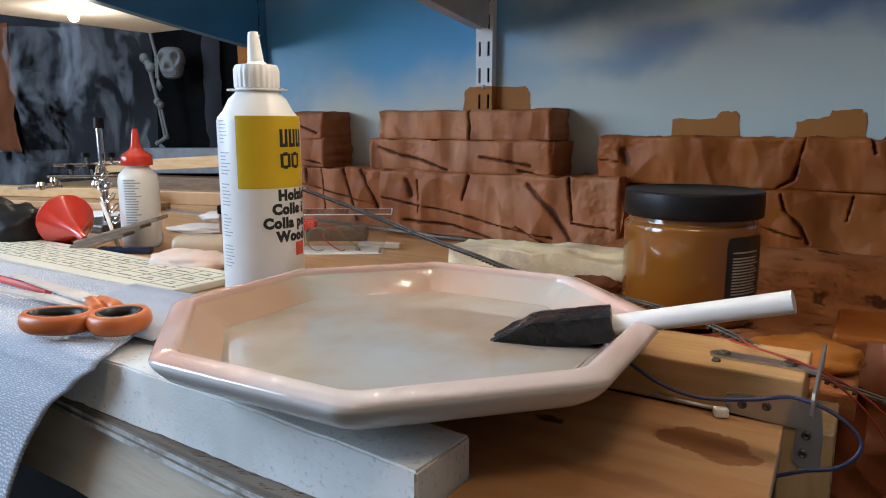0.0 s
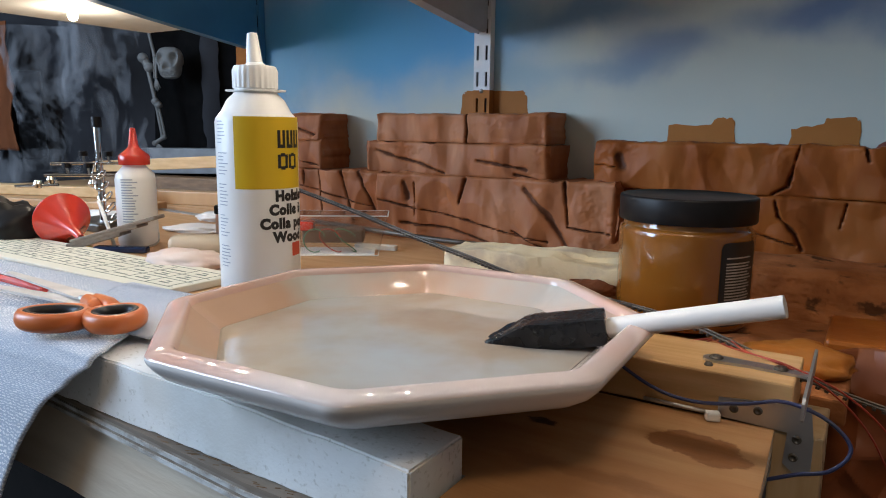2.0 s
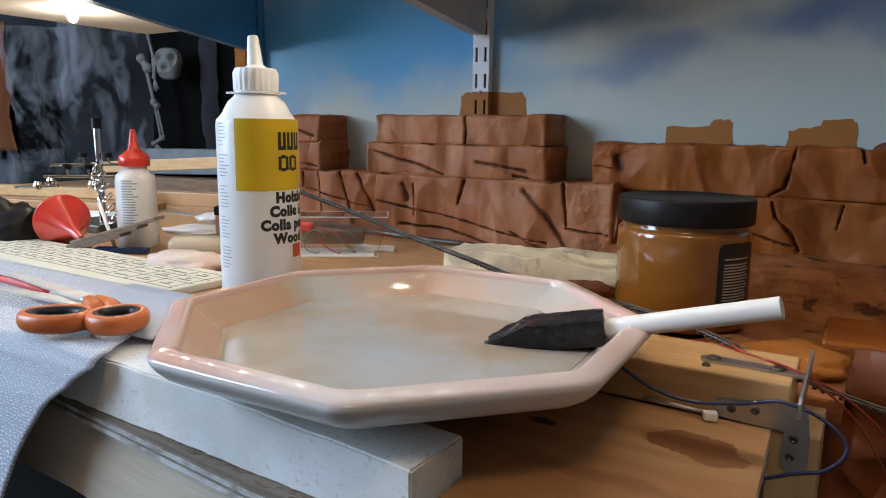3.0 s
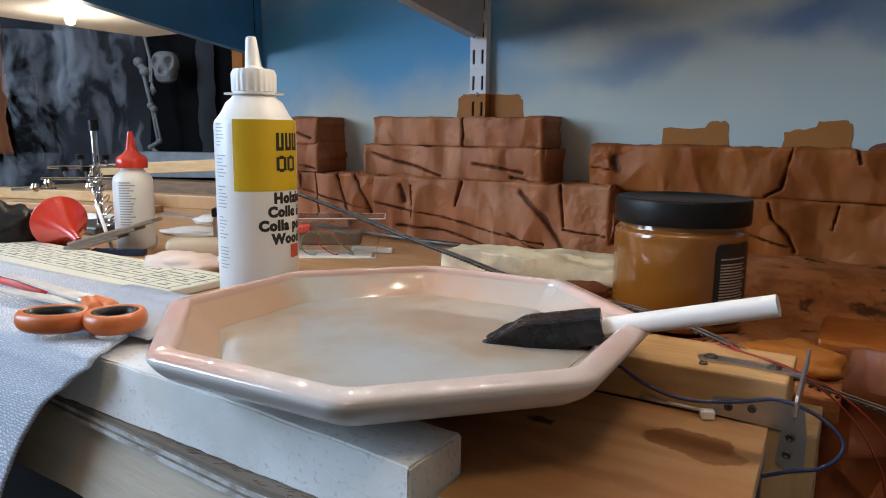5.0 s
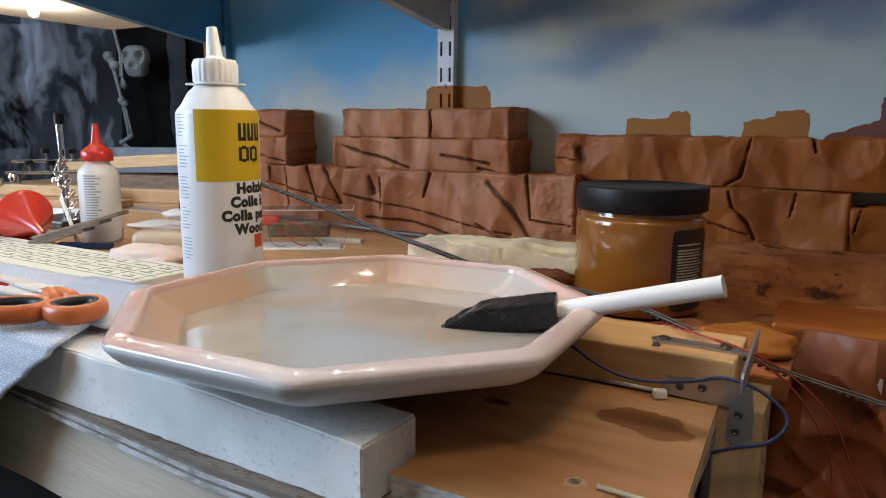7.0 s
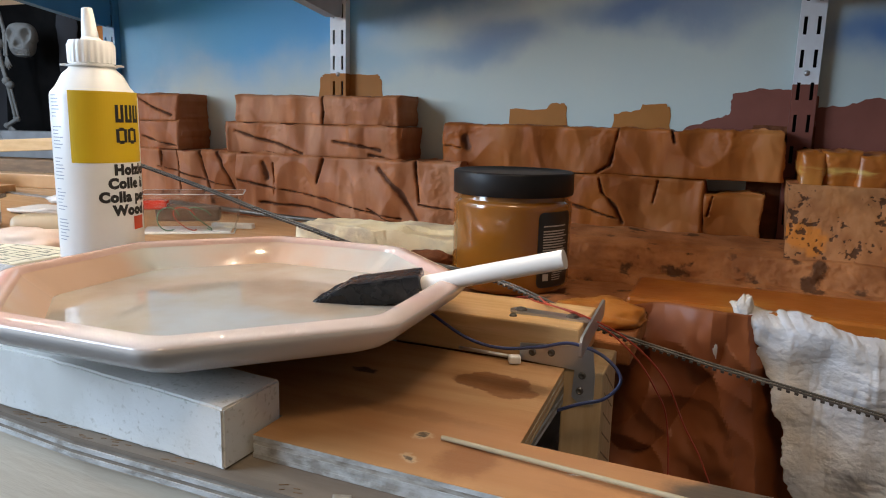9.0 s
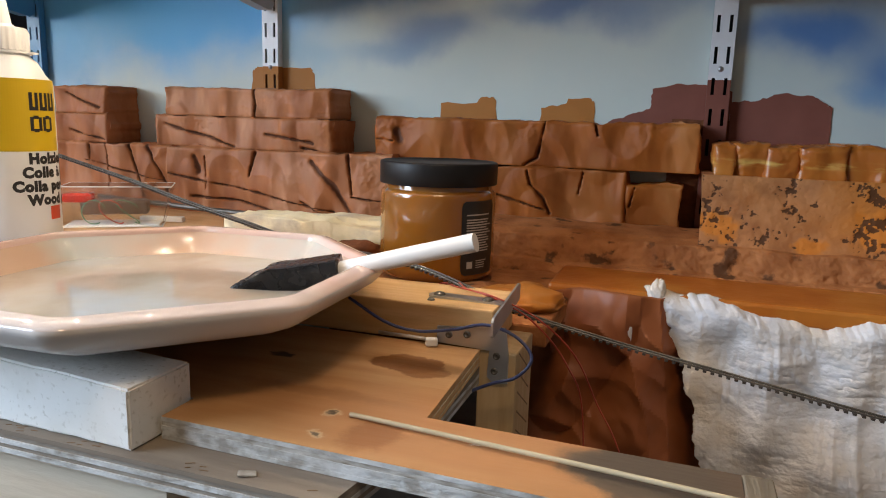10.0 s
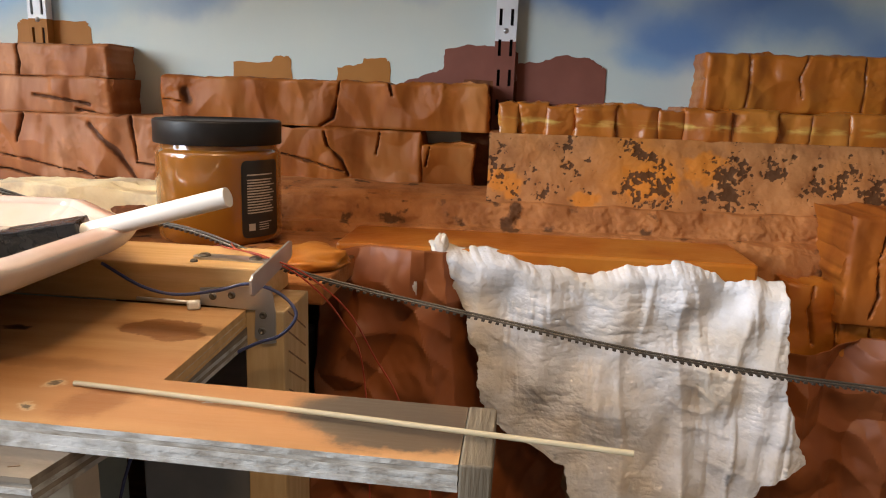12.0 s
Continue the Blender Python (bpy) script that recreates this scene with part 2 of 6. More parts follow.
def part(name, bm, material, parent=None, label="", smooth=False, sharp=None):
    bmesh.ops.recalc_face_normals(bm, faces=bm.faces)
    me = bpy.data.meshes.new(name)
    bm.to_mesh(me)
    bm.free()
    ob = finish(name, me, material, parent, label, smooth)
    if smooth and sharp:
        me.set_sharp_from_angle(angle=radians(sharp))
    return ob


def empty(name, x=0, y=0, z=0):
    ob = new(name)
    ob.location = (x, y, z)
    ob.empty_display_size = 0.02
    return ob


def box(x0, x1, y0, y1, z0, z1, bevel=0.0, seg=2, bm=None, m=None):
    bm = bm or bmesh.new()
    g = bmesh.ops.create_cube(bm, size=1)
    vs = g["verts"]
    for v in vs:
        v.co = Vector((x0 + (v.co.x + 0.5) * (x1 - x0), y0 + (v.co.y + 0.5) * (y1 - y0), z0 + (v.co.z + 0.5) * (z1 - z0)))
    if bevel:
        es = {e for v in vs for e in v.link_edges}
        r = bmesh.ops.bevel(bm, geom=list(es), offset=bevel, segments=seg, affect="EDGES", profile=0.5)
        vs = list({v for f in r["faces"] for v in f.verts} | {v for v in vs if v.is_valid})
    if m:
        bmesh.ops.transform(bm, matrix=m, verts=vs)
    return bm


def lathe(profile, seg=48, bm=None, m=None):
    """Turn a list of (radius, height) about z."""
    bm = bm or bmesh.new()
    rings, made = [], []
    for r, z in profile:
        if r < 1e-6:
            rings.append([bm.verts.new((0, 0, z))])
        else:
            rings.append([bm.verts.new((r * math.cos(2 * math.pi * i / seg), r * math.sin(2 * math.pi * i / seg), z)) for i in range(seg)])
        made += rings[-1]
    for a, b in zip(rings, rings[1:]):
        for i in range(seg):
            j = (i + 1) % seg
            q = [a[i % len(a)], a[j % len(a)], b[j % len(b)], b[i % len(b)]]
            q = list(dict.fromkeys(q))
            if len(q) > 2:
                bm.faces.new(q)
    if m:
        bmesh.ops.transform(bm, matrix=m, verts=made)
    return bm


def smooth_path(pts, n=8):
    """Catmull-Rom through the points."""
    p = [Vector(q) for q in pts]
    p = [p[0] * 2 - p[1]] + p + [p[-1] * 2 - p[-2]]
    out = []
    for i in range(1, len(p) - 2):
        for k in range(n):
            t = k / n
            out.append(0.5 * ((2 * p[i]) + (p[i + 1] - p[i - 1]) * t + (2 * p[i - 1] - 5 * p[i] + 4 * p[i + 1] - p[i + 2]) * t * t
                              + (3 * p[i] - p[i - 1] - 3 * p[i + 1] + p[i + 2]) * t ** 3))
    return out + [p[-2]]


def tube(pts, r, seg=8, bm=None, r1=None):
    bm = bm or bmesh.new()
    rings = []
    up = Vector((0.13, 0.2, 1)).normalized()
    for i, p in enumerate(pts):
        p = Vector(p)
        d = (Vector(pts[min(i + 1, len(pts) - 1)]) - Vector(pts[max(i - 1, 0)])).normalized()
        a = d.cross(up)
        a = a.normalized() if a.length > 1e-4 else Vector((1, 0, 0))
        b = d.cross(a)
        rr = r if r1 is None else r + (r1 - r) * i / (len(pts) - 1)
        rings.append([bm.verts.new(p + rr * (a * math.cos(2 * math.pi * k / seg) + b * math.sin(2 * math.pi * k / seg))) for k in range(seg)])
    for a, b in zip(rings, rings[1:]):
        for k in range(seg):
            bm.faces.new((a[k], a[(k + 1) % seg], b[(k + 1) % seg], b[k]))
    bm.faces.new(rings[0])
    bm.faces.new(rings[-1])
    return bm


def prism(outline, d0, d1, axis="y", bm=None):
    """Extrude an outline of (a, b) pairs along an axis: the outline lies in xz for y, yz for x, xy for z."""
    bm = bm or bmesh.new()
    put = {"y": lambda a, b, d: (a, d, b), "x": lambda a, b, d: (d, a, b), "z": lambda a, b, d: (a, b, d)}[axis]
    f = [bm.verts.new(put(a, b, d0)) for a, b in outline]
    g = [bm.verts.new(put(a, b, d1)) for a, b in outline]
    bm.faces.new(f)
    bm.faces.new(g[::-1])
    for i in range(len(f)):
        j = (i + 1) % len(f)
        bm.faces.new((f[i], f[j], g[j], g[i]))
    return bm


def sheet(nx, ny, fn):
    """A grid mesh of fn(u, v) with u, v from 0 to 1."""
    vs = [fn(i / nx, j / ny) for j in range(ny + 1) for i in range(nx + 1)]
    fs = [(j * (nx + 1) + i, j * (nx + 1) + i + 1, (j + 1) * (nx + 1) + i + 1, (j + 1) * (nx + 1) + i) for j in range(ny) for i in range(nx)]
    me = bpy.data.meshes.new("sheet")
    me.from_pydata([tuple(v) for v in vs], [], fs)
    return me


def nz(x, y, z, s, seed=0):
    return noise.fractal(Vector((x * s + seed * 7.3, y * s - seed * 3.1, z * s + seed)), 0.9, 2.0, 4)


# ---- the room ----
def room():
    for name, b in (("wall_far", (-3.1, 1.9, 2.6, 2.68, -0.85, 1.6)),
                    ("wall_right", (1.9, 1.98, -1.6, 2.68, -0.85, 1.6))):
        tagged(part(name, box(*b), M_WALL), "plain grey plastered room wall", "wall", kind="structure")
    # left wall with the window opening
    bm = box(-1.83, -1.75, -1.6, -1.09, -0.85, 1.6)
    box(-1.83, -1.75, -0.01, 0.20, -0.85, 1.6, bm=bm)
    box(-1.83, -1.75, -1.09, -0.01, -0.85, 0.27, bm=bm)
    box(-1.83, -1.75, -1.09, -0.01, 1.17, 1.6, bm=bm)
    tagged(part("wall_left", bm, M_WALL), "plain grey plastered wall with a window opening", "wall", kind="structure")
    # recess wall out of view; its opening is added to hold the fill
    bm = box(-3.1, -2.5, 0.12, 0.20, -0.85, 1.6)
    box(-1.94, -1.832, 0.12, 0.20, -0.85, 1.6, bm=bm)
    box(-2.5, -1.94, 0.12, 0.20, -0.85, 0.30, bm=bm)
    box(-2.5, -1.94, 0.12, 0.20, 1.10, 1.6, bm=bm)
    tagged(part("wall_recess", bm, M_WALL), "plain grey plastered wall, unseen, with an opening added for the fill light", "wall", kind="structure")
    tagged(part("wall_recess_side", box(-3.1, -3.02, 0.202, 2.598, -0.85, 1.6), M_WALL), "plain grey plastered wall of the recess", "wall", kind="structure")
    tagged(part("wall_near", box(-1.83, 1.98, -1.68, -1.602, -0.85, 1.6), M_WALL), "plain grey plastered room wall", "wall", kind="structure")
    tagged(part("floor", box(-3.1, 1.98, -1.68, 2.68, -0.93, -0.85), M_FLOOR), "dark wooden room floor", "floor", kind="structure")
    tagged(part("ceiling", box(-3.1, 1.98, -1.68, 2.68, 1.6, 1.68), M_CEIL), "white plastered ceiling", "ceiling", kind="structure")


room()
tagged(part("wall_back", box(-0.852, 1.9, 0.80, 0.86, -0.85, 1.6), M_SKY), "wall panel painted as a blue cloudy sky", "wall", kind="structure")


# flat mesas painted on the sky, in thick paint
def mesa(pts, material, thick, label, seed):
    rnd = random.Random(seed)
    out = []
    for (a, b), (c, d) in zip(pts, pts[1:] + pts[:1]):
        for k in range(6):
            u = k / 6
            j = 0.0012 if 0 < k else 0.0
            out.append((a + (c - a) * u + rnd.uniform(-j, j), b + (d - b) * u + rnd.uniform(-j, j)))
    ob = part("painted_mesa", prism(out, 0.80 - thick, 0.8005), material, bpy.data.objects["wall_back"], label)
    return ob


mesa([(-0.470, 0.16), (-0.467, 0.222), (-0.460, 0.229), (-0.380, 0.228), (-0.374, 0.218), (-0.372, 0.16)], M_MESA_A, 0.0005, "flat ochre mesa painted on the sky", 1)
mesa([(-0.203, 0.14), (-0.201, 0.187), (-0.156, 0.188), (-0.152, 0.194), (-0.136, 0.195), (-0.132, 0.190), (-0.130, 0.14)], M_MESA_A, 0.0005, "flat ochre mesa painted on the sky", 2)
mesa([(-0.080, 0.14), (-0.078, 0.184), (-0.050, 0.189), (-0.046, 0.195), (-0.024, 0.196), (-0.017, 0.19), (-0.015, 0.14)], M_MESA_A, 0.0005, "flat ochre mesa painted on the sky", 3)
mesa([(-0.03, 0.13), (0.0, 0.170), (0.03, 0.181), (0.044, 0.186), (0.045, 0.207), (0.070, 0.213), (0.098, 0.212), (0.127, 0.205), (0.127, 0.13)], M_MESA_B, 0.0014,
     "flat dark red mesa painted on the sky", 4)
mesa([(0.125, 0.12), (0.126, 0.194), (0.155, 0.197), (0.175, 0.204), (0.205, 0.202), (0.217, 0.195), (0.224, 0.19), (0.226, 0.12)], M_MESA_B, 0.001,
     "flat dark red mesa painted on the sky", 5)


# dark brown wall paint that also carries the shade of the gap
mesa([(0.066, 0.03), (0.068, 0.175), (0.127, 0.175), (0.127, 0.03)], M_CRACK, 0.0017, "dark brown strip behind the rocks, wall paint and gap shade in one", 6)


# slotted uprights
def upright(x, base, split, over, label):
    """A slotted steel upright; above the height split it is white, below it carries the paint of the scenery."""
    w, y0, y1 = 0.0115, 0.7875, 0.7985
    th = empty("shelf_upright", x, 0.7985, 0.03)
    off = Matrix.Translation((-x, -0.7985, -0.03))
    pieces = ((base, 0.03, split), (over, split, 0.62)) if split > 0.03 else ((over, 0.03, 0.62),)
    for material, z0, z1 in pieces:
        bm = bmesh.new()
        # web with two columns of real slots, built of strips
        cols = (-w, -0.0078, -0.0045, 0.0045, 0.0078, w)
        zs = []
        k = math.floor((z0 - 0.233) / 0.032)
        while 0.233 + k * 0.032 < z1:
            zs.append(0.233 + k * 0.032)
            k += 1
        for i in range(5):
            a, b = cols[i], cols[i + 1]
            if i in (1, 3):
                lo = z0
                for zc in zs:
                    s0, s1 = zc, zc + 0.0175
                    if s0 > lo and s0 < z1:
                        box(x + a, x + b, y0, y0 + 0.0018, lo, s0, bm=bm)
                    lo = max(lo, min(s1, z1))
                if lo < z1:
                    box(x + a, x + b, y0, y0 + 0.0018, lo, z1, bm=bm)
            else:
                box(x + a, x + b, y0, y0 + 0.0018, z0, z1, bm=bm)
        box(x - w, x - w + 0.0016, y0 + 0.0018, y1, z0, z1, bm=bm)
        box(x + w - 0.0016, x + w, y0 + 0.0018, y1, z0, z1, bm=bm)
        bmesh.ops.transform(bm, matrix=off, verts=bm.verts)
        part("profile", bm, material, th)
    # near-black sheet behind the slots, in place of the shade inside the channel
    bm = box(x - w + 0.002, x + w - 0.002, y1 - 0.0015, y1 - 0.0005, 0.031, 0.619)
    bmesh.ops.transform(bm, matrix=off, verts=bm.verts)
    part("slot_shade_sheet", bm, M_SLOTSHADE, th)
    for zc in (0.2275, 0.4195):
        bm = lathe([(0, 0.002), (0.0014, 0.0016), (0.0026, 0.0006), (0.003, 0)], 14, m=pose(x, y0, zc, 90))
        bmesh.ops.transform(bm, matrix=off, verts=bm.verts)
        part("screw", bm, M_STEEL, th, smooth=True)
    return tagged(th, label, "shelf upright", "slotted shelf uprights")


upright(-0.432, M_MESA_A, 0.2285, M_RAIL, "white slotted steel shelf upright, foot painted ochre")
upright(0.1125, M_MESA_B, 0.2165, M_RAIL, "white slotted steel shelf upright, foot painted dark red")
upright(-0.829, M_BLUE, 0.0, M_BLUE, "slotted steel shelf upright painted sky blue")


def bracket(x, material, label):
    th = empty("shelf_bracket", x, 0.787, 0.40)
    out = [(0.786, 0.399), (0.786, 0.303), (0.780, 0.2975), (0.772, 0.2965), (0.60, 0.318), (0.50, 0.332), (0.475, 0.340), (0.475, 0.399)]
    o = Matrix.Translation((-x, -0.787, -0.40))
    for s in (-1, 1):
        bm = prism(out, x + s * 0.0075, x + s * 0.0062, "x")
        bmesh.ops.transform(bm, matrix=o, verts=bm.verts)
        part("cheek", bm, material, th)
    bm = bmesh.new()
    for (a, b), (c, d) in zip(out[1:6], out[2:7]):
        prism([(a, b), (c, d), (c, d + 0.0014), (a, b + 0.0014)], x - 0.0063, x + 0.0063, "x", bm)
    bmesh.ops.transform(bm, matrix=o, verts=bm.verts)
    part("web", bm, material, th)
    return tagged(th, label, "shelf bracket", "shelf brackets")


bracket(-0.432, M_BRACKET, "grey sheet-steel shelf bracket hooked into the upright")
bracket(0.1125, M_BRACKET, "grey sheet-steel shelf bracket hooked into the upright")
bracket(-0.829, M_BLUE, "blue-painted sheet-steel shelf bracket")
tagged(part("shelf", box(-0.86, 1.0, 0.472, 0.785, 0.40, 0.418, 0.001), M_SHELF), "white wall shelf on steel brackets", "shelf", kind="structure")
tagged(part("trim", box(-0.86, 1.0, 0.464, 0.4717, 0.382, 0.420, 0.001), M_SHELF), "white trim board along the shelf front", "trim", kind="structure")
sh = tagged(part("side_shelf", box(-1.10, -0.853, 0.05, 0.80, 0.338, 0.356, 0.002), M_SHELF), "white shelf board with a small lamp under it", "shelf")

# ---- scenery rocks ----
def rock(name, x0, x1, z0, z1, yf, yb, seed, cracks=(), material=None, cell=0.0014, rough=0.0024, label="", cols=0.052, colamp=0.0020, lean=0.0, rnd=0.0048, depth=0.0046):
    """A carved foam rock: front sheet with rounded uneven edges, soft columns and scored cracks, and sides that run back to yb."""
    nx, nzs = max(6, int((x1 - x0) / cell)), max(5, int((z1 - z0) / cell))
    w, h = x1 - x0, z1 - z0
    verts, faces, fm = [], [], []

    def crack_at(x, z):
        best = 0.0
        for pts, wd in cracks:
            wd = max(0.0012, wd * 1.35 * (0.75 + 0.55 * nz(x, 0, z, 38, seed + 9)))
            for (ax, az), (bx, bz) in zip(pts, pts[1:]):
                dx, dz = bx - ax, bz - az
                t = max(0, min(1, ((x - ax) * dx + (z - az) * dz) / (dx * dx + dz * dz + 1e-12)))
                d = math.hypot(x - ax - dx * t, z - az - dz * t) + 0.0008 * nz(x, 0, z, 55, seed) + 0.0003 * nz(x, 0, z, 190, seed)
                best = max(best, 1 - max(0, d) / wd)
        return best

    deep = []
    for j in range(nzs + 1):
        for i in range(nx + 1):
            u, v = i / nx, j / nzs
            x, z = x0 + u * w, z0 + v * h
            x += (0.004 * nz(0, 0, z, 28, seed + 1) + 0.0018 * nz(0, 0, z, 110, seed + 4)) * (1 if u < 0.5 else -1) * abs(2 * u - 1) ** 2
            z += (0.0036 * nz(x, 0, 0, 24, seed + 2) + 0.0015 * nz(x, 0, 0, 95, seed + 3)) * v ** 2
            e = min((x - x0), (x1 - x), (z1 - z) * 1.1, (z - z0) * 1.6 + 0.002)
            e = max(0.0, min(1.0, e / rnd))
            y = yf + rnd * (1 - math.sqrt(max(0, 1 - (1 - e) ** 2))) * 0.9
            q = Vector((x, seed * 1.7, z))
            y += rough * 1.7 * noise.noise(q * 17) + rough * 0.5 * noise.noise(q * 41) + 0.00012 * noise.noise(q * 170) + 0.0001 * nz(x, 0, z, 90, seed)
            y += colamp * (0.25 + 1.1 * abs(nz(x, 0, z * 0.4, 16, seed + 7))) * math.sin(2 * math.pi * (x / cols + 0.35 * nz(x, 0, z * 0.35, 18, seed + 5)))
            y += lean * (z - z0)
            # knife-cut facets meeting in soft ridges
            y += 0.0075 * abs(noise.noise(Vector((x * 19, seed * 2.3, z * 13)))) - 0.0038 * abs(noise.noise(Vector((x * 33 + z * 12, seed * 3.1, z * 27)))) - 0.0008
            # torn, chipped patches between smooth ones
            pt = max(0.0, min(1.0, 2.6 * nz(x, 4, z, 13, seed + 12) - 0.25))
            y += pt * (0.0009 * nz(x * 0.7, 0, z * 1.2, 110, seed + 13) + 0.0006 * nz(x, 0, z, 260, seed + 14))
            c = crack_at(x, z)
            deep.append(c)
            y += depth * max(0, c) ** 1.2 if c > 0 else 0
            verts.append((x, y, z))
    row = nx + 1
    for j in range(nzs):
        for i in range(nx):
            a = j * row + i
            faces.append((a, a + 1, a + row + 1, a + row))
            fm.append(0)
    loop = [i for i in range(row)] + [j * row + nx for j in range(1, nzs + 1)] + [nzs * row + i for i in range(nx - 1, -1, -1)] + [j * row for j in range(nzs - 1, 0, -1)]
    prev = loop
    steps = 6
    for s in range(1, steps + 1):
        t = s / steps
        cur = []
        for k in loop:
            x, y, z = verts[k]
            n1 = 0.0022 * nz(x, t * 0.06, z, 40, seed + 6) * (1 - t)
            cur.append(len(verts))
            verts.append((x + n1, y + (yb - y) * t, z + (n1 if z > z0 + 0.5 * h else 0)))
        for k in range(len(loop)):
            m = (k + 1) % len(loop)
            faces.append((prev[m], prev[k], cur[k], cur[m]))
            fm.append(0)
        prev = cur
    me = bpy.data.meshes.new(name)
    me.from_pydata(verts, [], faces)
    me.polygons.foreach_set("material_index", fm)
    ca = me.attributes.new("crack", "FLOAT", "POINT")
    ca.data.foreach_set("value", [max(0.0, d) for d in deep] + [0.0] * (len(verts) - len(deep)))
    ob = finish(name, me, [material or M_ROCK], smooth=True)
    me.set_sharp_from_angle(angle=radians(50))
    return tagged(ob, label, "rock", "carved model rocks")


YB = 0.799
RL = "brown carved foam rock with dark scored cracks"
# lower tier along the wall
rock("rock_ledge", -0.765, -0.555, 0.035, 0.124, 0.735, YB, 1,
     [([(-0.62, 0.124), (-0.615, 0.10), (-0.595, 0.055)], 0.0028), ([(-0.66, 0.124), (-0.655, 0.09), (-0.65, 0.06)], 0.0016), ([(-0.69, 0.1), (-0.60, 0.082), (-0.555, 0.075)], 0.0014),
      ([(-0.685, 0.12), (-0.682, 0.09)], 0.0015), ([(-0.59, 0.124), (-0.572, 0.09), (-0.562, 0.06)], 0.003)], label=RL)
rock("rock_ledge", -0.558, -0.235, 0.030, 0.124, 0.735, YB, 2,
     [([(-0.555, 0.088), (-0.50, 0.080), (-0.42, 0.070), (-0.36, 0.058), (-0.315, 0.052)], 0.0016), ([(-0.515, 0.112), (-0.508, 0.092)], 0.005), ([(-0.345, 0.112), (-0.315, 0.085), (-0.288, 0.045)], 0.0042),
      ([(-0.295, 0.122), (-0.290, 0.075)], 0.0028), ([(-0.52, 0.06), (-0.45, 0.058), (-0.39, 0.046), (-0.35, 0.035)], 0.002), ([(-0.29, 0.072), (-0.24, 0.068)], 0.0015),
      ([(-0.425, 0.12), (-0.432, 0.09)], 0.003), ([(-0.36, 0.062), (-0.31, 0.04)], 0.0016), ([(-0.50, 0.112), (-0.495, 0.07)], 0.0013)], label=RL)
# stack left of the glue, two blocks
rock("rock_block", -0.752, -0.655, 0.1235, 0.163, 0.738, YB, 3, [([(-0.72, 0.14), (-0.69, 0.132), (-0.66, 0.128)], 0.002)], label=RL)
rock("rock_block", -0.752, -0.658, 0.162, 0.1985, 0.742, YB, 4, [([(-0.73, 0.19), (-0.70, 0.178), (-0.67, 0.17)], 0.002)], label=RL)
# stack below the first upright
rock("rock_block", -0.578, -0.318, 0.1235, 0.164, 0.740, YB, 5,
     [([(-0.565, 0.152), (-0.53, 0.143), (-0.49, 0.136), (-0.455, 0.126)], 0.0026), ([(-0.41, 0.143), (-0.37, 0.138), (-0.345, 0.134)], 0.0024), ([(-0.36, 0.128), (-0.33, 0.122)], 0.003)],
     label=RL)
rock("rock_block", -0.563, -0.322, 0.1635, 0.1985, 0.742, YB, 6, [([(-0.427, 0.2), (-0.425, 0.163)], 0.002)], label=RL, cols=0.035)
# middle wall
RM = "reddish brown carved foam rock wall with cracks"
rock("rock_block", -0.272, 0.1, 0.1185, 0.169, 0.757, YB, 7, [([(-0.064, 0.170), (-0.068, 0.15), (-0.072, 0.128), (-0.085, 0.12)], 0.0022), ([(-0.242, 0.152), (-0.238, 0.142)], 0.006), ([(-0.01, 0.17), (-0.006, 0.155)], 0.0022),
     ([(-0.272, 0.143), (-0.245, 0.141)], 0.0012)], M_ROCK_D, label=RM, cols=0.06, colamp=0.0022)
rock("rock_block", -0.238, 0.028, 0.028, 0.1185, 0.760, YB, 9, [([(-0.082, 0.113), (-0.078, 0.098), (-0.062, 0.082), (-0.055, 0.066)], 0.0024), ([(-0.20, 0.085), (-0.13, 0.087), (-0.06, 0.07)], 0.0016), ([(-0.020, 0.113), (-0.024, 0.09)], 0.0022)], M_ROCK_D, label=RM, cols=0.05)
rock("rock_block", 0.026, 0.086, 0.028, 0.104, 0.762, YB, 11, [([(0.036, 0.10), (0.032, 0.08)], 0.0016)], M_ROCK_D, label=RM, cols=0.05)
# right cliff
M_CLIFF = mat("weathered_sandstone", (0.47, 0.205, 0.075), (0.32, 0.125, 0.042), 34, 0.66, 0.4, 170, c3=(0.50, 0.18, 0.035), s3=9, spec=0.2)
scored(M_CLIFF, (0.58, 0.19, 0.022), "ochre", 0.85)
scored(M_CLIFF, (0.065, 0.027, 0.011), "crack", 0.92)


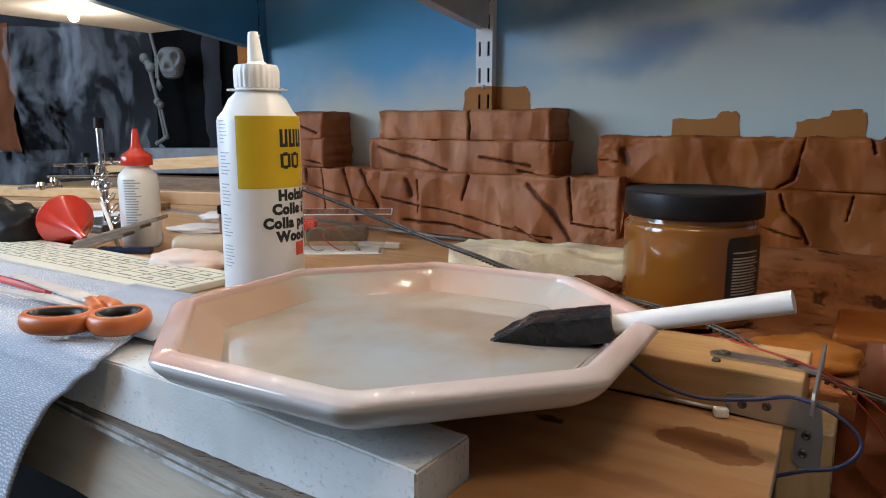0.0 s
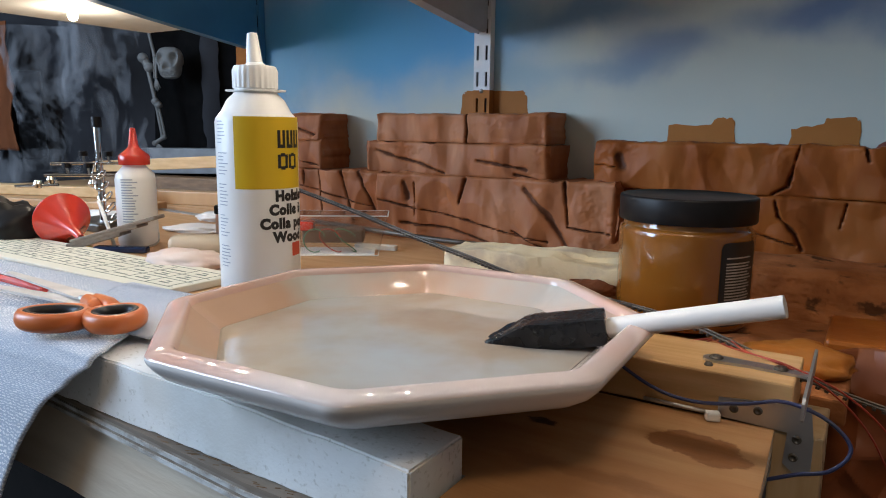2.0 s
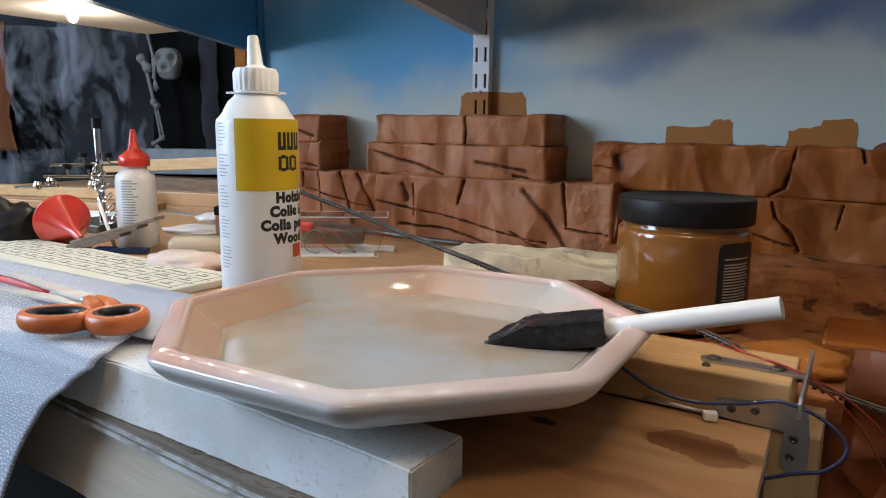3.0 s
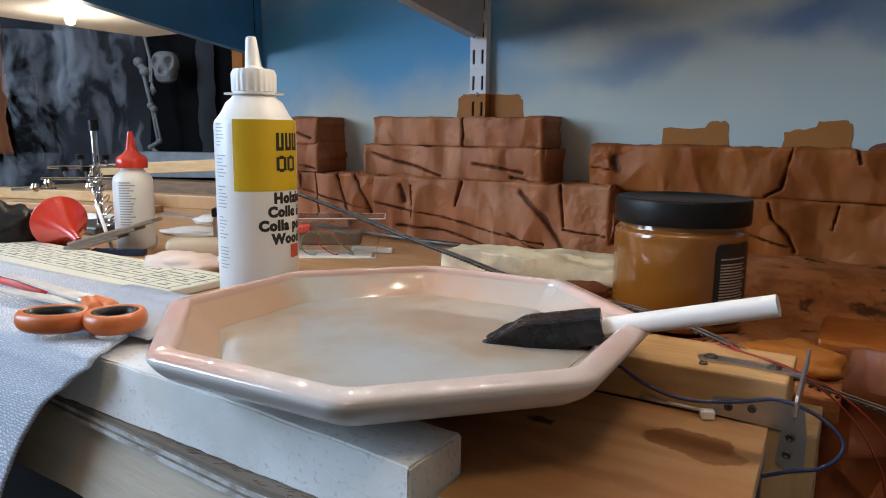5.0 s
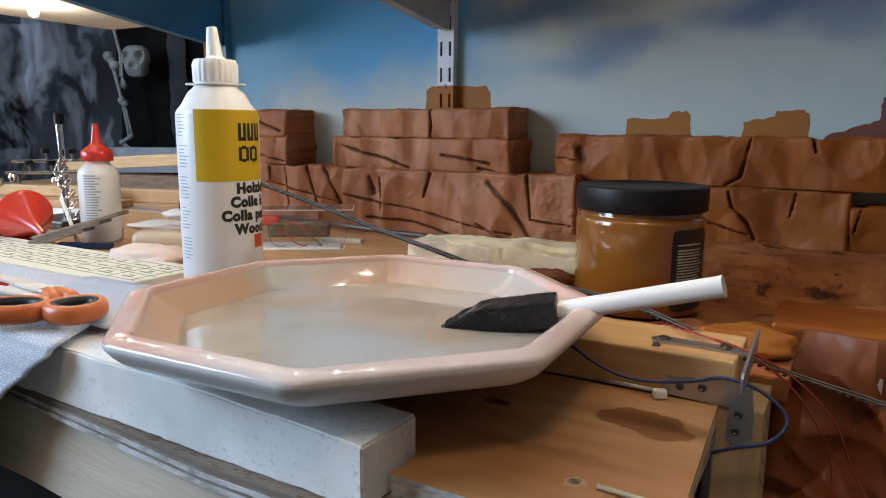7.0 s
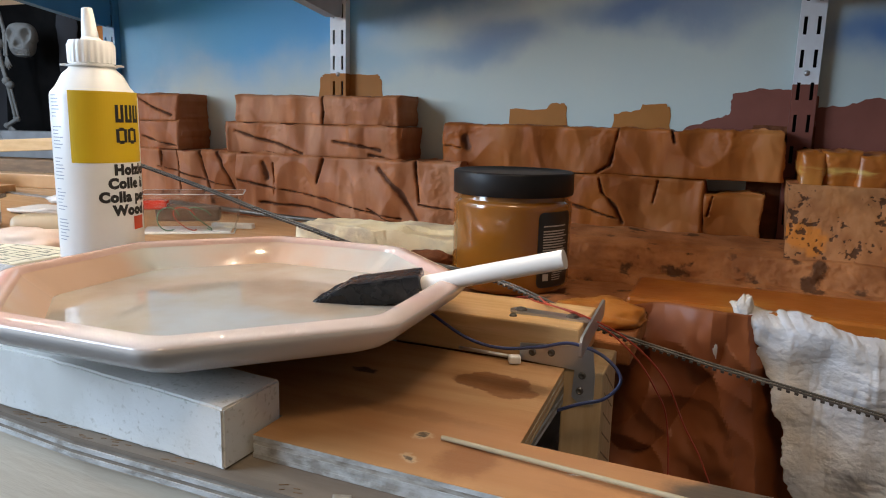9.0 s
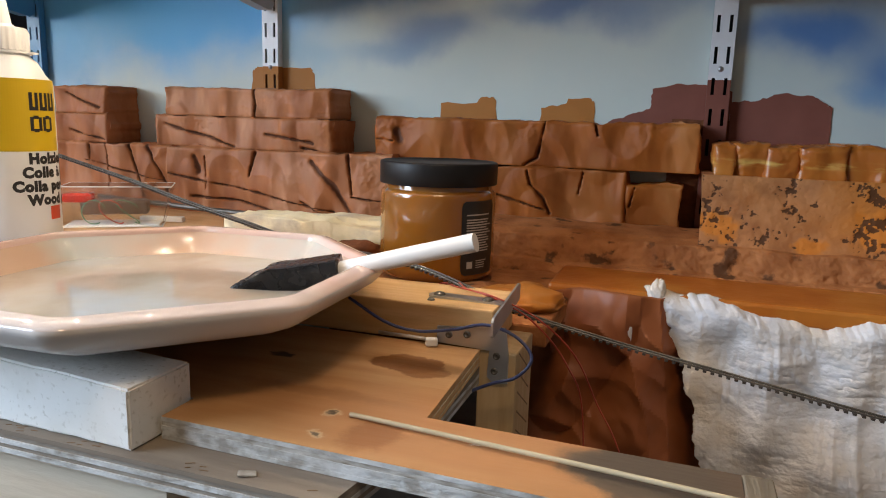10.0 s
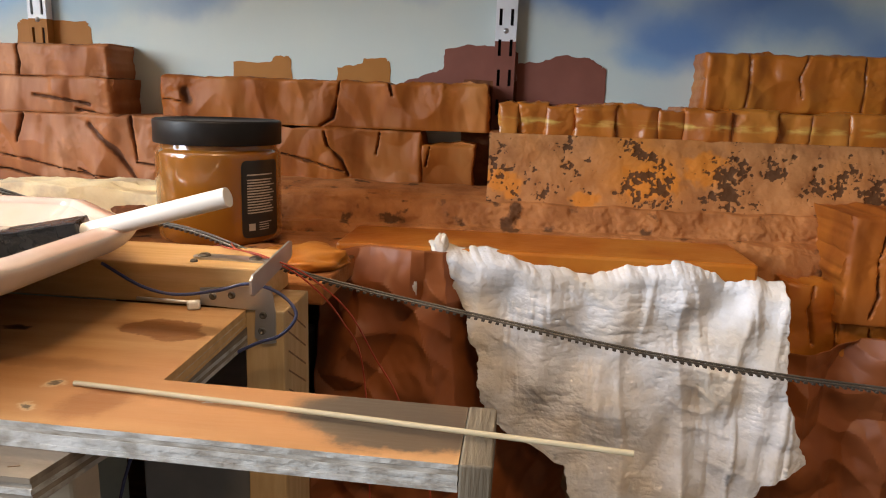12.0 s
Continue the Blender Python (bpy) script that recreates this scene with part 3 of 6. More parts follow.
def cliff():
    """The pocked sandstone face: a leaning sheet with hollows, closed to the wall."""
    x0, x1, z0, z1 = 0.103, 0.70, 0.052, 0.1215
    nx, nv = 620, 84
    verts, faces, warm, hol = [], [], [], []
    for j in range(nv + 1):
        for i in range(nx + 1):
            x, z = x0 + (x1 - x0) * i / nx, z0 + (z1 - z0) * j / nv
            y = 0.688 + 0.33 * (z - z0) + 0.003 * noise.noise(Vector((x, 5, z)) * 22) + 0.0009 * nz(x, 0, z, 80, 33)
            k = 0.62 * nz(x * 0.85, 0, z, 105, 35) + 0.5 * nz(x, 0, z, 260, 39) + 0.75 * nz(x, 0, z, 24, 36) - 0.13 - 0.9 * max(0, abs(j / nv - 0.55) - 0.25)
            k = max(0.0, min(1.0, k * 4))
            y += 0.0007 * k
            hol.append(k)
            o = max(1 - math.hypot((x - a) / b, (z - c) / d) for a, b, c, d in ((0.262, 0.036, 0.082, 0.026), (0.315, 0.026, 0.095, 0.020), (0.118, 0.022, 0.075, 0.018), (0.20, 0.02, 0.06, 0.012)))
            warm.append(max(0.0, min(1.0, 0.08 + 1.3 * o + 0.5 * nz(x, 0, z, 60, 38))))
            verts.append((x + (0.006 * (1 - j / nv) if i == 0 else 0), y, z))
    r = nx + 1
    for j in range(nv):
        for i in range(nx):
            a = j * r + i
            faces.append((a, a + 1, a + r + 1, a + r))
    loop = [i for i in range(r)] + [j * r + nx for j in range(1, nv + 1)] + [nv * r + i for i in range(nx - 1, -1, -1)] + [j * r for j in range(nv - 1, 0, -1)]
    base = len(verts)
    for k in loop:
        verts.append((verts[k][0], YB, verts[k][2]))
    for k in range(len(loop)):
        m = (k + 1) % len(loop)
        faces.append((loop[m], loop[k], base + k, base + m))
    me = bpy.data.meshes.new("cliff")
    me.from_pydata(verts, [], faces)
    for field, values in (("crack", hol), ("ochre", warm)):
        me.attributes.new(field, "FLOAT", "POINT").data.foreach_set("value", values + [0.0] * (len(verts) - len(values)))
    ob = finish("sandstone_cliff", me, M_CLIFF, smooth=True)
    me.set_sharp_from_angle(angle=radians(50))
    return tagged(ob, "tan sandstone cliff face with dark weathered hollows", "rock", "carved model rocks")


cliff()


def drybrush():
    """The orange rock with yellow paint dragged across the middle of the layer."""
    m = mat("orange_rock_drybrushed", (0.44, 0.132, 0.016), (0.34, 0.09, 0.011), 16, 0.36, 0.3, 110, c3=(0.48, 0.18, 0.028), s3=12, rvar=0.2)
    n, l = m.node_tree.nodes, m.node_tree.links
    b = n["Principled BSDF"]
    src = b.inputs["Base Color"].links[0].from_socket
    tc, sp = n.new("ShaderNodeTexCoord"), n.new("ShaderNodeSeparateXYZ")
    l.new(tc.outputs["Object"], sp.inputs[0])
    d = n.new("ShaderNodeMath")
    d.operation = "SUBTRACT"
    d.inputs[1].default_value = 0.1345
    l.new(sp.outputs[2], d.inputs[0])
    ab = n.new("ShaderNodeMath")
    ab.operation = "ABSOLUTE"
    l.new(d.outputs[0], ab.inputs[0])
    mr = n.new("ShaderNodeMapRange")
    mr.inputs[1].default_value, mr.inputs[2].default_value, mr.inputs[3].default_value, mr.inputs[4].default_value = 0.0, 0.005, 1.0, 0.0
    l.new(ab.outputs[0], mr.inputs[0])
    mp = n.new("ShaderNodeMapping")
    mp.inputs["Scale"].default_value = (1, 1, 4)
    nt = n.new("ShaderNodeTexNoise")
    nt.inputs["Scale"].default_value, nt.inputs["Detail"].default_value = 45, 6
    l.new(tc.outputs["Object"], mp.inputs[0])
    l.new(mp.outputs[0], nt.inputs["Vector"])
    nr = n.new("ShaderNodeMapRange")
    nr.inputs[1].default_value, nr.inputs[2].default_value = 0.46, 0.62
    l.new(nt.outputs["Fac"], nr.inputs[0])
    mu = n.new("ShaderNodeMath")
    mu.operation = "MULTIPLY"
    l.new(mr.outputs[0], mu.inputs[0])
    l.new(nr.outputs[0], mu.inputs[1])
    mx = n.new("ShaderNodeMix")
    mx.data_type = "RGBA"
    mx.inputs[7].default_value = (0.62, 0.38, 0.09, 1)
    l.new(mu.outputs[0], mx.inputs[0])
    l.new(src, mx.inputs[6])
    l.new(mx.outputs[2], b.inputs["Base Color"])
    return m


OR = "glossy orange-brown rock layer with vertical clefts"
M_DRYBRUSH = drybrush()
xs = [0.1125, 0.131, 0.160, 0.188, 0.227, 0.270, 0.295, 0.338, 0.382, 0.414, 0.45, 0.50, 0.56, 0.63, 0.70]
for i, (a, b) in enumerate(zip(xs, xs[1:])):
    rock("rock_layer", a - 0.0018, b + 0.0018, 0.1195, 0.1515 + 0.0012 * math.sin(i * 2.1), 0.714 + 0.0022 * math.sin(i * 1.7), YB, 40 + i, [], M_DRYBRUSH, label=OR, cols=0.03,
         colamp=0.0012, rough=0.0026, rnd=0.0055)
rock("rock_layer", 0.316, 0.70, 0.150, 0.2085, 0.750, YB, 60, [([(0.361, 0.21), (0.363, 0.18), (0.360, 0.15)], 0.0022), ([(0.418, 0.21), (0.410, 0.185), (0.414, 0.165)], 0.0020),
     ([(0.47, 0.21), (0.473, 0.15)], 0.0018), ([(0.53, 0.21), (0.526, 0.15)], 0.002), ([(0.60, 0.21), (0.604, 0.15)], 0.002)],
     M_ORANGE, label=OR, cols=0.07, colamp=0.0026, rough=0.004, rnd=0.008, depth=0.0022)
# sloping terrace in front of the walls
M_TERRACE = mat("earthy_terrace", (0.43, 0.175, 0.062), (0.29, 0.108, 0.036), 34, 0.7, 0.8, 150, c3=(0.11, 0.045, 0.018), s3=42, stretch=(1.0, 1, 0.9), lo=0.4, hi=0.62, spec=0.15, lo3=0.60, hi3=0.66)


def terrace(x0, x1):
    prof = [(0.765, 0.030), (0.765, 0.061), (0.705, 0.058), (0.684, 0.053), (0.677, 0.040), (0.674, 0.031), (0.664, 0.028), (0.658, 0.022), (0.654, -0.010), (0.655, -0.02), (0.76, -0.02)]

    def fn(u, v):
        k = v * (len(prof) - 1)
        i = min(int(k), len(prof) - 2)
        f = k - i
        y, z = prof[i][0] + (prof[i + 1][0] - prof[i][0]) * f, prof[i][1] + (prof[i + 1][1] - prof[i][1]) * f
        x = x0 + (x1 - x0) * u
        return (x, y + 0.004 * noise.noise(Vector((x, y, z)) * 26) + 0.0022 * nz(x, y, z, 75, 82) + 0.0010 * nz(x, y, z, 190, 83), z + 0.0028 * noise.noise(Vector((x, y + 3, z)) * 30) * (0 < i < 8))
    return tagged(finish("rock_terrace", sheet(560, 110, fn), M_TERRACE, smooth=True), "rough earthy brown terrace below the rocks", "rock")


terrace(-0.24, 0.455)

# ---- benches and boards ----
def bench():
    th = empty("workbench", -0.9, 0.4, -0.85)
    o = Matrix.Translation((0.9, -0.4, 0.85))

    def put(name, bm, m, label=""):
        bmesh.ops.transform(bm, matrix=o, verts=bm.verts)
        return part(name, bm, m, th, label)
    h = 0.0125 / 5
    out = [(-1.75, 0.262), (-0.45, 0.2375), (-0.25, 0.2205), (-0.045, 0.2185), (-0.033, 0.300), (-0.033, 0.42), (-1.75, 0.42)]
    for k in range(5):
        s = 0.0008 * (k % 2)
        put("veneer", prism([(a, b + (s if b < 0.3 else 0)) for a, b in out], -0.0065 + k * h, -0.0065 + (k + 1) * h - 0.00003, "z"), M_BENCH if k == 4 else (M_PLYDARK if k % 2 else M_PLYEDGE))
    put("front_panel", prism([(-1.75, 0.267), (-0.45, 0.243), (-0.25, 0.227), (-0.135, 0.226), (-0.135, 0.245), (-0.25, 0.246), (-0.45, 0.262), (-1.75, 0.286)], -0.066, -0.0067, "z"), M_BENCHF, "pale plywood front panel")
    put("back_panel", box(-1.75, -0.2, 0.40, 0.418, -0.60, -0.0068), M_BLACK, "dark back panel")
    put("cross_rail", box(-0.135, -0.05, 0.25, 0.27, -0.075, -0.0068, 0.002), M_BENCHF)
    for x in (-1.7, -0.18):
        put("leg", box(x - 0.03, x + 0.03, 0.30, 0.36, -0.85, -0.0068, 0.002), M_PINE_V)
    return tagged(th, "worn plywood workbench with a splintered layered front edge", "workbench")


bench()
# small splinters along the worn edge
rnd = random.Random(5)
bm = bmesh.new()
for k in range(52):
    x = rnd.uniform(-0.46, -0.22) if k < 40 else rnd.uniform(-0.22, -0.05)
    y = np.interp(x, [-1.75, -0.45, -0.25, -0.045], [0.262, 0.2375, 0.2205, 0.2185]) + rnd.uniform(0.0015, 0.007)
    a = rnd.uniform(0.1, 0.9)
    box(-rnd.uniform(0.0008, 0.0034), rnd.uniform(0.0008, 0.003), -0.0002, 0.0002, 0, 0.0003, bm=bm, m=pose(x, y, 0.006, 0, 0, math.degrees(a) * 0.6))
tagged(part("splinters", bm, M_OLDWOOD), "dark splinters and nicks along the bench edge", "splinters", kind="stuff")


def shim():
    bm = box(-0.0042, 0.0042, -0.0024, 0.0024, 0, 0.001, 0.0004, m=pose(-0.0905, 0.2265, 0.0062, 0, 6, 30))
    return tagged(part("wood_chip", bm, M_PLYEDGE2), "small grey chip lying on the bench", "chip")


shim()


def deck():
    """The stained plywood deck, an L with a narrow arm, on the bench."""
    th = empty("plywood_deck", -0.09, 0.24, 0.0062)
    o = Matrix.Translation((0.09, -0.24, -0.0062))
    out = [(-0.150, 0.2415), (0.1185, 0.2355), (0.1185, 0.287), (-0.028, 0.2905), (-0.033, 0.405), (-0.30, 0.405), (-0.30, 0.2665), (-0.150, 0.2665)]
    n, z0, z1 = 5, 0.0063, 0.018
    h = (z1 - z0) / n
    for k in range(n):
        s = 0.00025 * (k % 2)
        bm = prism([(a + (s if a < -0.1 else -s), b + s if b < 0.25 else b) for a, b in out], z0 + k * h, z0 + (k + 1) * h - 0.00003, "z")
        bmesh.ops.recalc_face_normals(bm, faces=bm.faces)
        bm.normal_update()
        for f in bm.faces:
            # the sawn inner edge is clean wood, the outer edge weathered
            c = f.calc_center_median()
            f.material_index = 0 if f.normal.z > 0.5 else (2 if -0.034 < c.x < -0.026 and c.y > 0.29 else 1)
        bmesh.ops.transform(bm, matrix=o, verts=bm.verts)
        part("veneer", bm, [M_DECK if k == n - 1 else M_PLYEDGE, M_PLYEDGE2 if k == 3 else M_PLYEDGE, M_PINE], th)
    bm = box(0.1188, 0.1315, 0.2350, 0.2875, 0.0025, 0.0185, 0.001)
    bmesh.ops.transform(bm, matrix=o, verts=bm.verts)
    part("end_cap", bm, M_ENDGRAIN, th, "grey weathered end-grain block")
    return tagged(th, "varnish-stained plywood deck with rough layered edges", "board")


def stained(m, spots):
    """Stains soaked into the board and other soft spots of colour: centre, half sizes, colour, strength, softness."""
    n, l = m.node_tree.nodes, m.node_tree.links
    b = n["Principled BSDF"]
    col = b.inputs["Base Color"].links[0].from_socket
    tc, nt = n.new("ShaderNodeTexCoord"), n.new("ShaderNodeTexNoise")
    nt.inputs["Scale"].default_value, nt.inputs["Detail"].default_value, nt.inputs["Roughness"].default_value = 55, 6, 0.65
    l.new(tc.outputs["Object"], nt.inputs["Vector"])
    va = n.new("ShaderNodeVectorMath")
    va.operation = "MULTIPLY_ADD"
    va.inputs[1].default_value = (0.022, 0.022, 0.0)
    l.new(nt.outputs["Color"], va.inputs[0])
    l.new(tc.outputs["Object"], va.inputs[2])
    for x, y, w, h, c, s, soft in spots:
        mp = n.new("ShaderNodeMapping")
        mp.vector_type = "TEXTURE"
        mp.inputs["Location"].default_value, mp.inputs["Scale"].default_value = (x + 0.011, y + 0.011, 0), (w, h, 100)
        l.new(va.outputs[0], mp.inputs[0])
        ln = n.new("ShaderNodeVectorMath")
        ln.operation = "LENGTH"
        l.new(mp.outputs[0], ln.inputs[0])
        mr = n.new("ShaderNodeMapRange")
        mr.interpolation_type = "SMOOTHSTEP"
        mr.inputs[1].default_value, mr.inputs[2].default_value, mr.inputs[3].default_value, mr.inputs[4].default_value = 1 - soft, 1 + soft, s, 0
        l.new(ln.outputs["Value"], mr.inputs[0])
        mx = n.new("ShaderNodeMix")
        mx.data_type = "RGBA"
        mx.inputs[7].default_value = (*c, 1)
        l.new(mr.outputs[0], mx.inputs[0])
        l.new(col, mx.inputs[6])
        col = mx.outputs[2]
    l.new(col, b.inputs["Base Color"])
    return m


# places on the board are given from its base
BROWN, GREY = (0.22, 0.085, 0.022), (0.095, 0.070, 0.048)
M_DECK = stained(mat("stained_plywood", (0.50, 0.285, 0.125), (0.41, 0.215, 0.085), 11, 0.42, 0.1, 60, c3=(0.54, 0.33, 0.165), s3=4, stretch=(1, 7, 1)),
                 ((0.12, 0.040, 0.15, 0.042, (0.42, 0.185, 0.070), 0.75, 0.5), (0.0165, 0.0365, 0.0042, 0.0028, (0.62, 0.48, 0.32), 0.7, 0.4), (0.0185, 0.0135, 0.0042, 0.0030, (0.62, 0.48, 0.32), 0.7, 0.4), (0.024, 0.121, 0.023, 0.016, BROWN, 0.92, 0.07), (0.036, 0.112, 0.016, 0.013, BROWN, 0.85, 0.08), (-0.055, 0.104, 0.008, 0.004, (0.03, 0.016, 0.01), 0.95, 0.3),
                  (0.044, 0.022, 0.013, 0.017, (0.26, 0.095, 0.028), 0.75, 0.35), (0.185, 0.028, 0.050, 0.026, GREY, 0.95, 0.12), (0.168, 0.034, 0.036, 0.020, GREY, 0.85, 0.2),
                  (0.0165, 0.0365, 0.0022, 0.0016, (0.05, 0.03, 0.02), 0.9, 0.5), (0.0185, 0.0135, 0.0022, 0.0018, (0.05, 0.03, 0.02), 0.9, 0.5), (0.092, 0.030, 0.003, 0.001, (0.72, 0.68, 0.62), 0.8, 0.4),
                  # a long, soft, darker stripe along x
                  (-0.01, 0.06, 0.05, 0.006, (0.27, 0.12, 0.04), 0.55, 0.6)))
M_ENDGRAIN = mat("weathered_end_grain", (0.17, 0.14, 0.10), (0.11, 0.088, 0.06), 14, 0.7, 0.4, 60, stretch=(10, 1, 1))
deck()


def gypsum():
    def cell_box():
        bm = box(0, 0.46, 0, 0.043, 0, 0.0356)
        bmesh.ops.subdivide_edges(bm, edges=[e for e in bm.edges if abs(e.verts[0].co.x - e.verts[1].co.x) > 0.1], cuts=120)
        bmesh.ops.bevel(bm, geom=[e for e in bm.edges if e.calc_face_angle(0) > 1], offset=0.0012, segments=2, affect="EDGES")
        for v in bm.verts:
            # the free end is sanded a little thinner
            if v.co.z > 0.02:
                v.co.z -= 0.0044 * max(0.0, 1 - v.co.x / 0.12)
            v.co += Vector((1, 1, 1)) * 0.0005 * nz(v.co.x, v.co.y, v.co.z, 60, 3)
        return bm
    bm = cell_box()
    bmesh.ops.transform(bm, matrix=pose(-0.1535, 0.2245, 0.0062, 0, 0, 178.0) @ Matrix.Scale(-1, 4, (0, 1, 0)), verts=bm.verts)
    return tagged(part("gypsum_strip", bm, M_PLASTER, smooth=True, sharp=35), "white crumbly gypsum strip lying on the bench", "gypsum strip")


gypsum()
tagged(part("wooden_table", box(-1.75, -0.265, 0.285, 0.798, 0.0225, 0.040, 0.002), M_OAK), "varnished wooden table board under the clutter", "table")
tagged(part("table_packing", box(-1.75, -0.31, 0.30, 0.42, 0.0062, 0.0224, 0.001), M_BENCH), "wooden packing board between bench and table top", "board")

# ---- plate ----
def plate():
    th = empty("octagonal_plate", -0.2335, 0.3345, 0.0422)
    th.rotation_euler = (0, 0, radians(2.2))

    def ring(r, z, sub=4):
        pts = []
        c = [(r * math.cos(radians(22.5 + 45 * k)), r * math.sin(radians(22.5 + 45 * k))) for k in range(8)]
        for k in range(8):
            a, b = c[k], c[(k + 1) % 8]
            p = c[k - 1]
            rd = 0.055
            # rounded corner then straight side
            for f in (-rd * 2.2, -rd * 1.15, -rd, -rd * 0.4, rd * 0.4, rd, rd * 1.15, rd * 2.2):
                q = b if f > 0 else p
                w = abs(f)
                x, y = a[0] + (q[0] - a[0]) * w, a[1] + (q[1] - a[1]) * w
                if w < rd:
                    x, y = x * 0.9955, y * 0.9955
                pts.append((x, y, z))
            pts.append((a[0] * 0.5 + b[0] * 0.5, a[1] * 0.5 + b[1] * 0.5, z))
        return pts

    def loft(rows, cap0=False, cap1=False):
        bm = bmesh.new()
        rs = [[bm.verts.new(p) for p in ring(r, z)] for r, z in rows]
        for a, b in zip(rs, rs[1:]):
            for k in range(len(a)):
                m = (k + 1) % len(a)
                bm.faces.new((a[k], a[m], b[m], b[k]))
        if cap0:
            bm.faces.new(rs[0])
        if cap1:
            bm.faces.new(rs[-1])
        return bm
    part("body", loft([(0.085, 0.0), (0.094, 0.0003), (0.100, 0.0012), (0.124, 0.0084), (0.136, 0.0130), (0.1430, 0.0172), (0.1472, 0.0212), (0.1494, 0.0240), (0.1504, 0.0258), (0.1506, 0.0270), (0.1503, 0.0281)], cap0=True), M_CERAMIC, th, smooth=True)
    part("rim", loft([(0.1503, 0.0281), (0.1500, 0.0286), (0.1492, 0.02925), (0.1480, 0.02980), (0.1460, 0.03040), (0.1440, 0.03086), (0.1420, 0.03121), (0.1400, 0.03146), (0.1384, 0.0315), (0.1370, 0.0310), (0.1359, 0.0299), (0.1352, 0.0286), (0.1347, 0.0272)]), M_RIM, th, "pink glazed rim", smooth=True)
    part("inner_wall", loft([(0.1347, 0.0272), (0.1335, 0.0258), (0.116, 0.0125), (0.110, 0.0088), (0.104, 0.0075), (0.098, 0.0070)], cap1=True), M_INNER, th, "peach glazed inside wall", smooth=True, sharp=60)
    tagged(th, "octagonal glazed plate with pink rim, used for mixing", "plate")
    gl = part("glue_pool", loft([(0.1165, 0.0131), (0.1150, 0.0134), (0.08, 0.0134)], cap1=True), M_WHITEGLUE)
    gl.location, gl.rotation_euler = th.location, th.rotation_euler
    tagged(gl, "shallow pool of milky glue in the plate", "glue")


M_INNER = mat("peach_glaze", (0.60, 0.42, 0.31), (0.55, 0.37, 0.26), 9, 0.08, 0.02, 30, c3=(0.50, 0.52, 0.49), s3=7, rvar=0.04, coat=0.4)
plate()


# ---- foam brush ----
def on_line(p, d, up=(0, 0, 1)):
    d = Vector(d).normalized()
    s = d.cross(Vector(up)).normalized()
    u = s.cross(d)
    return Matrix(((d.x, s.x, u.x, p[0]), (d.y, s.y, u.y, p[1]), (d.z, s.z, u.z, p[2]), (0, 0, 0, 1)))


def brush():
    a, b = Vector((-0.130, 0.379, 0.0655)), Vector((-0.031, 0.378, 0.0940))
    m = on_line(a, b - a)
    mf = on_line(Vector((-0.1319, 0.3799, 0.0683)), Vector((0.0608, 0.0207, 0.0110)))
    L = (b - a).length
    th = empty("foam_brush", *a)
    o = Matrix.Translation(-a)
    bm = tube([m @ Vector((x, 0, 0)) for x in (0.010, 0.014, L * 0.5, L - 0.001, L)], 0.0059, 20)
    bmesh.ops.transform(bm, matrix=o, verts=bm.verts)
    part("handle", bm, M_DOWEL, th, "white wooden dowel handle", smooth=True, sharp=50)
    # chisel-shaped foam head
    bm = bmesh.new()
    # x back from the tip's axis, half width, top and bottom; the block stays full, then a chisel
    secs = [(0.0084, 0.0142, 0.0056, -0.0088), (0.0080, 0.0149, 0.0064, -0.0095)] + [(0.0080 - 0.0424 * k / 9, 0.0150, 0.0065, -0.0096) for k in range(1, 10)]
    secs += [(-0.0344 - 0.0345 * k / 12, 0.0150 - 0.0052 * (k / 12) ** 1.6, 0.0065 - 0.0118 * (k / 12) ** 1.15, -0.0096 + 0.0014 * k / 12) for k in range(1, 13)]
    rs = []
    for x, hw, zt, zb in secs:
        pts = []
        ring = [(-1 + 2 * k / 8, 1) for k in range(9)] + [(1, 1 - 2 * k / 5) for k in range(1, 5)] + [(1 - 2 * k / 8, -1) for k in range(9)] + [(-1, -1 + 2 * k / 5) for k in range(1, 5)]
        for cy, cz in ring:
            wet = max(0.0, min(1.0, (-x - 0.026) / 0.02))
            y, z = cy * hw, zb + (zt - zb) * (cz + 1) / 2
            if abs(cy) == 1 and abs(cz) == 1:
                y, z = y * 0.965, z - 0.0005 * cz
            w = (0.00035 + 0.0013 * wet) * nz(x, y, z, 120, 5) + 0.0009 * wet * nz(x, y, z, 260, 6)
            pts.append(bm.verts.new(mf @ Vector((x + 0.7 * w, y + 0.6 * w, z + w))))
        rs.append(pts)
    nr = len(rs[0])
    for p, q in zip(rs, rs[1:]):
        for k in range(nr):
            bm.faces.new((p[k], p[(k + 1) % nr], q[(k + 1) % nr], q[k]))
    bm.faces.new(rs[0])
    bm.faces.new(rs[-1])
    bmesh.ops.transform(bm, matrix=o, verts=bm.verts)
    part("foam_head", bm, M_FOAM, th, "black foam head wet with glue", smooth=True, sharp=40)
    return tagged(th, "black foam brush with white handle resting on the plate", "brush")


brush()


# ---- glue bottle ----
def wrapped(bm, r, a0, z0, s):
    """Wrap flat geometry (x along, y up) round a cylinder of radius r, starting at angle a0 (radians, counter-clockwise from below)."""
    for v in bm.verts:
        a = a0 + v.co.x * s / r
        v.co = Vector(((r + v.co.z) * math.sin(a), -(r + v.co.z) * math.cos(a), z0 + v.co.y * s))
    return bm


